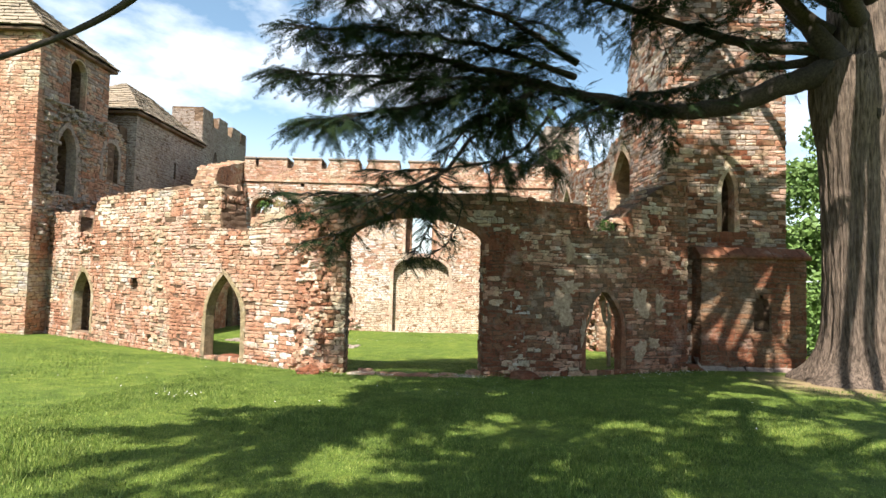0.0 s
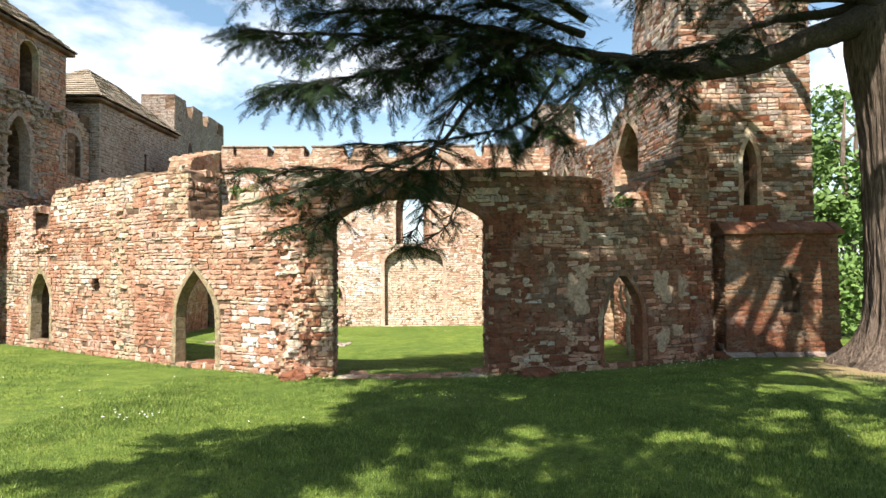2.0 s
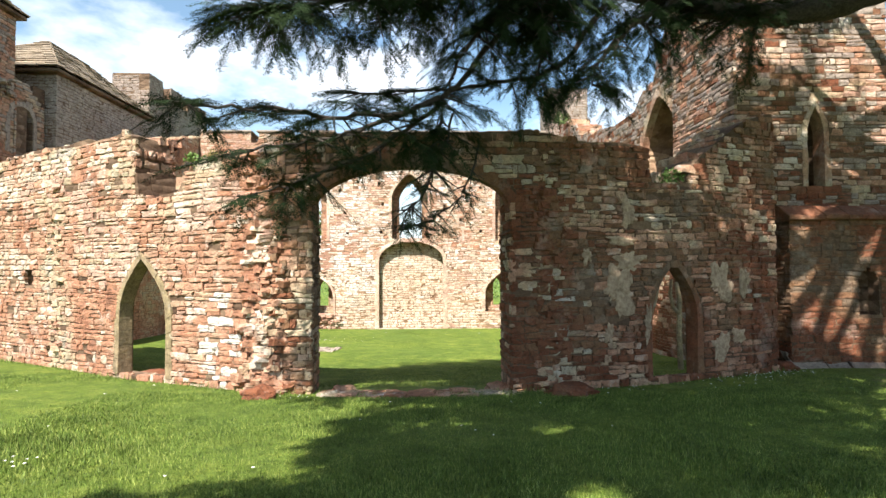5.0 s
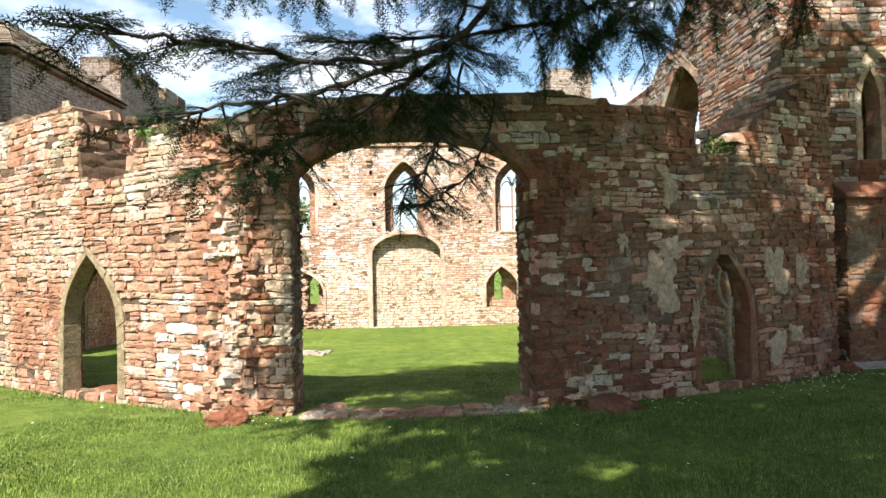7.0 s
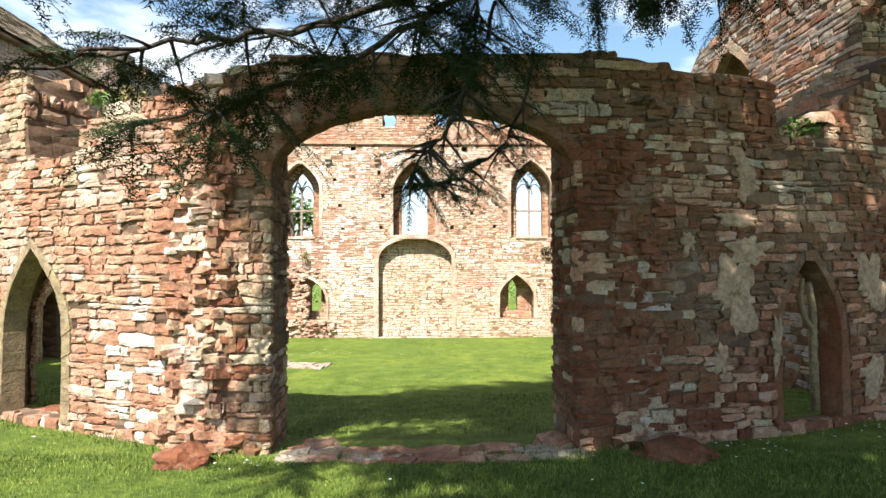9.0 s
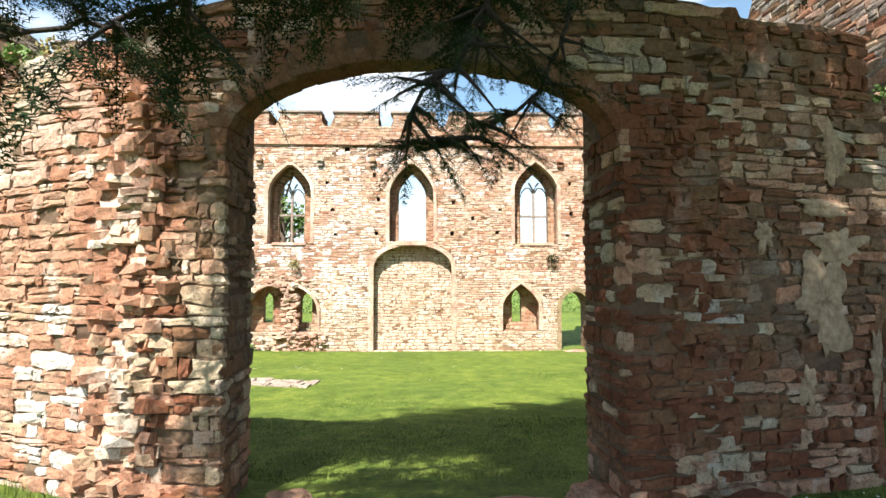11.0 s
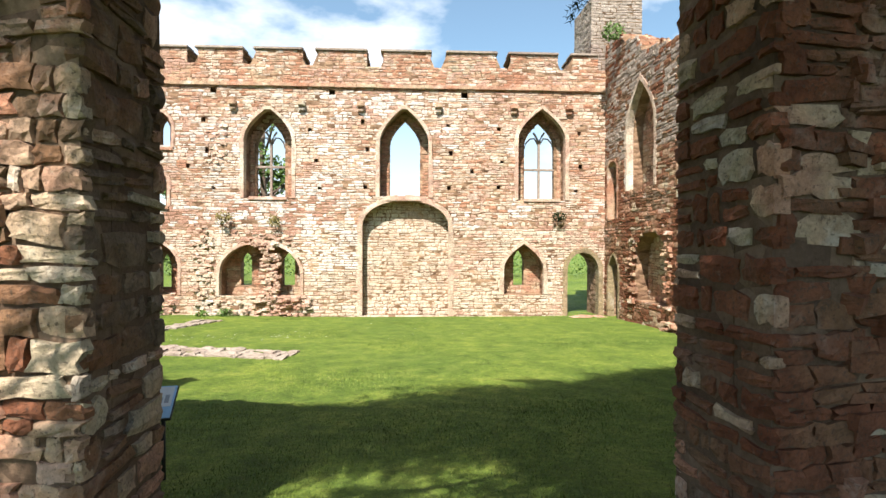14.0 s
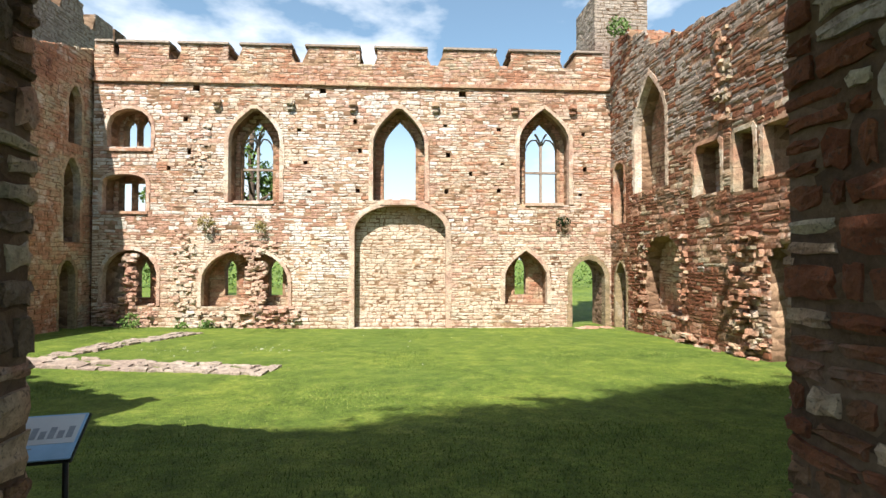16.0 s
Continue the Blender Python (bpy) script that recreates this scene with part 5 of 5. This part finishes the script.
# rubble of the broken dividing wall and the torn stair line
scar(far_wall, far_path, [(fu(-5.75), fu(-5.2), 0.2, 2.0, 90, 0.12), (fu(-6.2), fu(-4.6), 1.9, 2.3, 40, 0.06), (fu(-9.4), fu(-9.0), 0.3, 1.9, 60, 0.2), (fu(-7.9), fu(-7.3), -0.3, 2.6, 60, 0.08),
                          (fu(-7.4), fu(-4.2), -0.45, 0.25, 90, 0.18), (fu(-7.5), fu(-6.9), 4.2, 5.8, 40, 0.05), (fu(-10.0), fu(-8.4), -0.4, 0.35, 60, 0.2)], 38, (M_PALE, M_PALE1))
scar(right_wall, right_path, [(ru(20.6), ru(19.75), -0.3, 2.3, 110, 0.22), (ru(24.7), ru(24.4), 0.3, 2.3, 30, 0.1), (ru(22.6), ru(22.3), 0.3, 2.3, 30, 0.1), (ru(21.2), ru(20.7), 4.6, 6.6, 70, 0.1),
                              (ru(22.6), ru(20.0), -0.4, 0.0, 50, 0.2)], 39, (M_RED, M_RED1))


# ---- old plaster and lime left on the stones ----
def plaster_patch(path, u, z, ru_, rz_, parent, seed, material):
    rng = random.Random(seed)
    bm = bmesh.new()
    n, rings = 40, []
    for f, w in ((0.0, 0.047), (0.55, 0.048), (0.86, 0.046), (1.0, 0.03)):
        ring = []
        for k in range(n):
            q = 2 * math.pi * k / n
            r = f * (0.75 + 0.55 * noise.noise(Vector((math.cos(q) * 1.6, math.sin(q) * 1.6, seed))) + 0.3 * noise.noise(Vector((math.cos(q) * 5, math.sin(q) * 5, seed + 9))))
            wob = 0.004 * noise.noise(Vector((q * 3, f * 5, seed)))
            ring.append(bm.verts.new(path.at(u + r * ru_ * math.cos(q), z + r * rz_ * math.sin(q), w + wob)[0]))
        rings.append(ring)
    for r0, r1 in zip(rings, rings[1:]):
        for k in range(n):
            bm.faces.new((r0[k], r0[(k + 1) % n], r1[(k + 1) % n], r1[k])).smooth = True
    bm.faces.new(rings[0])
    bmesh.ops.recalc_face_normals(bm, faces=bm.faces)
    part("plaster_patch", bm, material, parent, "pale patch of old lime plaster")


for k, (x, z, a_, b_) in enumerate(((2.75, 1.95, 0.34, 0.5), (2.95, 2.45, 0.3, 0.16), (2.55, 1.25, 0.12, 0.22), (4.75, 2.0, 0.34, 0.42), (5.3, 2.05, 0.2, 0.3), (4.75, 0.95, 0.26, 0.3), (5.15, 1.1, 0.2, 0.2),
                                    (2.9, 3.2, 0.14, 0.3), (2.2, 2.5, 0.1, 0.16), (3.25, 1.4, 0.1, 0.42), (2.75, 2.75, 0.3, 0.1))):
    plaster_patch(front_path, U(x), z, a_, b_, front_wall, k + 1.5, M_PLASTER)


# broken mullion and cusps left in the window arch beside the gateway
for pts, r in (([(0.26, 0.55), (0.24, 1.2), (0.27, 1.75), (0.2, 2.05)], 0.045), ([(0.3, 1.45), (0.12, 1.62), (0.06, 1.85), (0.1, 2.1)], 0.032), ([(-0.38, 1.5), (-0.28, 1.72), (-0.2, 2.0)], 0.032)):
    part("broken_tracery", tube([front_path.at(ARCH_C.u + a_, b_, -0.16)[0] for a_, b_ in pts], [r * 1.1, r, r, r * 0.8][:len(pts)], 7, None, 0.15, random.Random(5)), M_DRESSED, front_wall, "broken stone window tracery")


# ---- dressings of the corner tower ----
def ledge(name, x0, x1, y0, y1, z0, z1, run, material, parent, axis="x"):
    bm = bmesh.new()
    prof = [(y0, z0), (y0 - run, z0 + 0.02), (y0 - run, z0 + 0.1), (y0 + 0.25, z1), (y1, z1), (y1, z0)]
    a = [bm.verts.new((x0, p, q)) for p, q in prof]
    b = [bm.verts.new((x1, p, q)) for p, q in prof]
    for k in range(len(prof)):
        bm.faces.new((a[k], a[(k + 1) % len(prof)], b[(k + 1) % len(prof)], b[k]))
    bm.faces.new(a[::-1])
    bm.faces.new(b)
    bmesh.ops.recalc_face_normals(bm, faces=bm.faces)
    bmesh.ops.bevel(bm, geom=list(bm.edges), offset=0.015, segments=1, affect="EDGES")
    part(name, bm, material, parent)


cap = tagged(new("plinth_cap"), "sloping weathered stone cap over the tower plinth", "ledge", kind="structure")
base = tagged(new("plinth_base"), "projecting pale stone footing of the tower", "ledge", kind="structure")
rng = random.Random(15)
x = 6.62
while x < 9.45:
    L = min(rng.uniform(0.4, 0.75), 9.5 - x)
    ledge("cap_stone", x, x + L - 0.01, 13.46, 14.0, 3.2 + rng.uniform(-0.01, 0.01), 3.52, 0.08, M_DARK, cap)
    ledge("base_stone", x, x + L - 0.01, 13.46, 13.6, 0.2, 0.62 + rng.uniform(-0.02, 0.02), 0.14, M_GREY, base)
    x += L


# ---- slate roofs ----
def slate_plane(a, b, c, d, parent, rng, rise=0.24, wide=0.34):
    """Rows of stone slates on the face a b (eaves) c d (ridge, over b and a)."""
    a, b, c, d = (Vector(p) for p in (a, b, c, d))
    nrm = (b - a).cross(d - a).normalized() if (d - a).length > 0.01 else (b - a).cross(c - a).normalized()
    slope = ((c + d) / 2 - (a + b) / 2).length
    n = max(2, int(slope / rise))
    V, F = [], []
    for j in range(n):
        f0, f1 = j / n, min(1.0, (j + 1.35) / n)
        l0, r0, l1, r1 = a.lerp(d, f0), b.lerp(c, f0), a.lerp(d, f1), b.lerp(c, f1)
        m = max(1, int((r0 - l0).length / wide))
        cuts = [0.0] + sorted(min(1, max(0, (k + rng.uniform(-0.25, 0.25)) / m)) for k in range(1, m)) + [1.0]
        for s, e in zip(cuts, cuts[1:]):
            if e - s < 1e-3:
                continue
            e -= 0.012 / max(0.3, (r0 - l0).length)
            lift, dip = rng.uniform(0.03, 0.06), rng.uniform(-0.03, 0.03)
            dn = (l0 - l1).normalized() * dip
            q = [l0.lerp(r0, s) + nrm * lift + dn, l0.lerp(r0, e) + nrm * lift + dn, l1.lerp(r1, e), l1.lerp(r1, s)]
            q2 = [p - nrm * 0.03 for p in q]
            o = len(V)
            V += q + q2
            F += [(o, o + 1, o + 2, o + 3), (o + 4, o + 7, o + 6, o + 5), (o, o + 4, o + 5, o + 1), (o + 1, o + 5, o + 6, o + 2), (o + 3, o + 2, o + 6, o + 7), (o, o + 3, o + 7, o + 4)]
    tagged(mesh_object("slates", V, F, M_SLATE, parent), kind="stuff")
    k = Vector(nrm) * 0.02
    mesh_object("roof_deck", [p - k for p in ((a, b, c) if (c - d).length < 0.02 else (a, b, c, d))], [(0, 1, 2) if (c - d).length < 0.02 else (0, 1, 2, 3)], M_MORTAR_D, parent)


def hip_roof(name, label, x0, x1, y0, y1, z0, r0, r1, seed):
    rng = random.Random(seed)
    root = tagged(new(name), label, "roof", kind="structure")
    e = [(x0, y0, z0), (x1, y0, z0), (x1, y1, z0), (x0, y1, z0)]
    slate_plane(e[0], e[1], r0, r0, root, rng)
    slate_plane(e[1], e[2], r1, r0, root, rng)
    slate_plane(e[2], e[3], r1, r1, root, rng)
    slate_plane(e[3], e[0], r0, r1, root, rng)
    part("eaves_board", box_bm(x0 + 0.05, x1 - 0.05, y0 + 0.05, y1 - 0.05, z0 - 0.14, z0 - 0.03, 0.02), M_MORTAR_D, root, "dark timber eaves board")


hip_roof("roof_tower", "steep stone slate pyramid roof on the tall tower", -17.45, -12.55, 15.85, 19.75, 10.03, (-15.0, 17.7, 12.1), (-15.0, 17.9, 12.1), 1)
hip_roof("roof_range", "mossy stone slate hip roof over the grey range", -16.8, -12.25, 20.55, 26.65, 8.85, (-14.6, 23.4, 10.9), (-14.6, 25.4, 10.85), 2)


# ---- stones on the ground ----
def flag_run(name, label, line, width, seed, top=0.07, cat="stones", size=(0.25, 0.6), mats=(M_PALE, M_PALE1), keep=0.95):
    """Flat worn stones bedded in the turf along a line."""
    rng, root = random.Random(seed), tagged(new(name), label, cat)
    p = Path(line)
    st, u = [], 0.0
    while u < p.length:
        L = rng.uniform(*size)
        w = 0.0
        while w < width - 0.05:
            H = min(rng.uniform(*size) * 0.8, width - w)
            if H > 0.1 and rng.random() < keep:
                q, t, nr = p.at(u + L / 2, 0, -(w + H / 2) + rng.uniform(-0.03, 0.03))
                up = Vector((rng.uniform(-0.06, 0.06), rng.uniform(-0.06, 0.06), 1)).normalized()
                t = (t + nr * rng.uniform(-0.1, 0.1)).normalized()
                t = (t - up * t.dot(up)).normalized()
                q.z = ground_z(q.x, q.y) + top * rng.uniform(0.6, 1.3)
                st.append((q, t, up, L * 0.97, H * 0.97, 0.05))
            w += H
        u += L
    lay(st, root, mats[0], mats[1], True, 200, line[0] + (0,))
    return root


flag_run("threshold", "worn red sandstone threshold slabs set in the turf", [(-2.05, 11.45), (-0.6, 11.3), (0.9, 11.45)], 0.5, 3, 0.05, "threshold", (0.25, 0.5), (M_RED, M_RED1), keep=1.0)
flag_run("wall_footing", "low pale stone footing of a lost wall in the lawn", [(-8.2, 19.9), (-3.3, 19.1)], 0.85, 4, 0.06, "footing", (0.15, 0.42), (M_GREY, M_GREY1))
flag_run("wall_footing", "short low stone footing crossing the lawn", [(-7.4, 21.0), (-6.5, 24.9)], 0.6, 5, 0.06, "footing", (0.15, 0.4), (M_GREY, M_GREY1), 0.85)
flag_run("sill_slabs", "worn pale slabs under the broken window arch", [(-5.9, 13.2), (-4.85, 12.74)], 0.42, 6, 0.1, "sill", (0.25, 0.4), (M_DRESSED, M_RED1))
flag_run("door_step", "worn stone step at the far doorway", [(4.3, 25.9), (5.3, 25.9)], 0.6, 7, 0.04, "step", (0.3, 0.5))


def boulder(x, y, r, h, seed, label, material):
    rng = random.Random(seed)
    bm = bmesh.new()
    bmesh.ops.create_icosphere(bm, subdivisions=4, radius=1)
    for v in bm.verts:
        n0 = noise.noise(v.co * 1.4 + Vector((seed, 0, 0))) * 0.35 + noise.noise(v.co * 4 + Vector((0, seed, 0))) * 0.14 + math.floor(v.co.z * 5 + noise.noise(v.co * 3)) * 0.02
        v.co = Vector((x + v.co.x * r * (1 + n0), y + v.co.y * r * 0.7 * (1 + n0), ground_z(x, y) + (v.co.z * (1 + n0)) * h))
    ob = part("fallen_stone", bm, material)
    tagged(ob, label, "stone")


boulder(-2.85, 11.35, 0.28, 0.17, 3, "weathered brown stone stump in the turf", M_DARK)
boulder(1.8, 11.42, 0.36, 0.15, 8, "low brown stone stump by the gateway foot", M_DARK)
boulder(-1.7, 11.9, 0.22, 0.1, 12, "loose stone at the foot of the jamb", M_RED)
boulder(0.75, 11.95, 0.2, 0.12, 15, "loose stone lying beside the gateway", M_RED)
boulder(-5.3, 13.3, 0.5, 0.12, 19, "dark flat rubble behind the window arch", M_DARK)
boulder(6.35, 13.2, 0.22, 0.14, 23, "dark stone block beside the tower foot", M_DARK)


# ---- visitor information board ----
def info_board():
    root = tagged(new("information_board"), "slanted white and blue information panel on black posts", "sign")
    m = pose(-2.72, 13.3, ground_z(-2.72, 13.3) + 0.01, 0, 0, 12)
    root.matrix_basis = m @ Matrix.Scale(0.86, 4)
    for sx in (-0.16, 0.16):
        part("post", tube([Vector((sx, 0.05, -0.2)), Vector((sx, 0.05, 0.62))], [0.018, 0.018], 10), M_METAL, root)
    tilt = pose(0, 0.02, 0.66, 32)

    def plate(name, x0, x1, y0, y1, z0, z1, mat, parent, bevel=0.0, label=""):
        bm = box_bm(x0, x1, y0, y1, z0, z1, bevel)
        bm.transform(tilt)
        return part(name, bm, mat, parent, label)
    plate("back_plate", -0.26, 0.26, -0.19, 0.19, -0.02, -0.002, M_METAL, root, 0.004)
    panel_ = plate("panel", -0.25, 0.25, -0.18, 0.18, 0.0, 0.012, M_BLUE, root, 0.003, "pale blue printed panel")
    plate("picture", -0.1, 0.235, -0.06, 0.165, 0.0125, 0.0145, M_BOARD, panel_, 0, "white drawing of the building")
    for k in range(6):
        plate("print_block", -0.075 + 0.05 * k, -0.04 + 0.05 * k, -0.02, 0.04 + 0.03 * (k % 2), 0.015, 0.0165, M_INK, panel_)
    for k in range(4):
        plate("print_line", -0.22, 0.02 - 0.03 * (k % 2), -0.095 - 0.02 * k, -0.087 - 0.02 * k, 0.0125, 0.0145, M_INK, panel_)


info_board()


# ---- plants in the wall tops ----
def tuft(x, y, z, r, n, seed, label, leaf=0.035, material=M_LEAF2):
    rng = random.Random(seed)
    V = leaf_cloud(rng, (x, y, z + r * 0.5), (r, r, r * 0.8), n, leaf)
    tagged(big_mesh("wall_plant", V, np.arange(len(V)).reshape(-1, 4), material), label, "plant", kind="stuff")


tuft(5.3, 25.2, 8.3, 0.45, 260, 1, "green bush rooted in the wall top", 0.06)
tuft(-6.9, 26.4, 2.65, 0.35, 200, 2, "dry weeds growing on a broken ledge", 0.04, M_STRAW)
tuft(4.0, 26.45, 2.75, 0.3, 160, 3, "dark green weeds on the wall face", 0.04, M_LEAF)
tuft(-4.3, 12.4, 4.05, 0.22, 150, 4, "small weeds on the broken wall top")
tuft(-6.8, 26.3, -0.4, 0.3, 150, 5, "weeds at the foot of the wall", 0.05)
tuft(-7.5, 26.2, -0.4, 0.25, 120, 6, "weeds beside the ruined arch", 0.05)


tuft(3.9, 12.5, 3.72, 0.3, 200, 7, "dark weeds along the broken wall top")
tuft(-3.9, 12.3, 4.1, 0.18, 120, 8, "brown-green weeds on the wall top", 0.03, M_STRAW)
tuft(-9.0, 26.3, -0.35, 0.4, 200, 9, "green weeds in the ruined recess", 0.05)
tuft(-5.3, 26.45, 2.55, 0.3, 160, 10, "dry grass on the broken ledge", 0.04, M_STRAW)


# ---- turf ----
def blades(name, x0, x1, y0, y1, n, h, w, seed, label, edge=False):
    r = np.random.default_rng(seed)
    x, y = r.uniform(x0, x1, n), r.uniform(y0, y1, n)
    fx, fy = np.array([p[0] for p in FRONT]), np.array([p[1] for p in FRONT])
    d = y - np.interp(x, fx, fy)
    keep = (d < -0.02) | (d > 0.85)
    if edge:
        keep &= (d > -0.28) & (d < 1.1)
    keep &= np.hypot(x - 8.98, y - 11.2) > 1.75
    x, y = x[keep], y[keep]
    n = len(x)
    d = y - np.interp(x, fx, fy)
    z = np.interp(d, [-60, -11.7, 0, 1.9, 4.6, 7.9, 14.9, 40], [2.0, 1.28, 0.38, 0.14, -0.10, -0.2, -0.43, -0.5]) - 0.012
    a = r.uniform(0, 2 * np.pi, n)
    hh = h * r.uniform(0.5, 1.25, n) * (1 + 0.35 * np.sin(x * 1.3) * np.sin(y * 1.7))
    lean = r.uniform(0, 0.8, n) * hh
    b = r.uniform(0, 2 * np.pi, n)
    V = np.empty((n, 3, 3))
    V[:, 0] = np.stack((x - w * np.cos(a), y - w * np.sin(a), z), 1)
    V[:, 1] = np.stack((x + w * np.cos(a), y + w * np.sin(a), z), 1)
    V[:, 2] = np.stack((x + lean * np.cos(b), y + lean * np.sin(b), z + hh), 1)
    tagged(big_mesh(name, V.reshape(-1, 3), np.arange(n * 3).reshape(-1, 3), M_BLADE), label, "grass", kind="stuff")


blades("grass_blades", -5, 5, 1.8, 11.6, 330000, 0.045, 0.0045, 1, "short mown grass blades in front of the ruin")
blades("grass_blades", -13, 9.5, 5, 16, 140000, 0.04, 0.005, 2, "mown grass blades along the outer lawn")
blades("grass_blades", -10, 5.4, 12.6, 26.3, 170000, 0.024, 0.006, 3, "mown grass blades in the inner court")
blades("long_grass", -12, 6.4, 11.2, 16.6, 30000, 0.10, 0.005, 4, "longer grass at the foot of the wall", True)


def daisies():
    rng, V, F = random.Random(6), [], []
    spots = [(-4.0, 8.0, 0.35, 14), (2.6, 11.6, 0.5, 16), (4.6, 12.1, 0.7, 40), (5.8, 12.6, 0.5, 40), (-2.3, 11.3, 0.4, 8), (-5.5, 21.5, 0.8, 20), (-3.6, 21.8, 0.6, 16), (-6.0, 9.5, 2.5, 16), (0.5, 9.0, 4.0, 14), (-3, 22, 4, 20)]
    for x, y, r, n in spots:
        for _ in range(n):
            px, py = rng.gauss(x, r * 0.6), rng.gauss(y, r * 0.4)
            z, s = ground_z(px, py) + rng.uniform(0.03, 0.06), rng.uniform(0.011, 0.018)
            o = len(V)
            V.append((px, py, z + 0.004))
            V += [(px + s * math.cos(q * 0.7854) * (1 if q % 2 else 0.75), py + s * math.sin(q * 0.7854) * (1 if q % 2 else 0.75), z) for q in range(8)]
            F += [(o, o + 1 + q, o + 1 + (q + 1) % 8) for q in range(8)]
    tagged(mesh_object("daisies", V, F, M_PETAL), "tiny white daisies scattered in the grass", "flower", kind="stuff")


daisies()
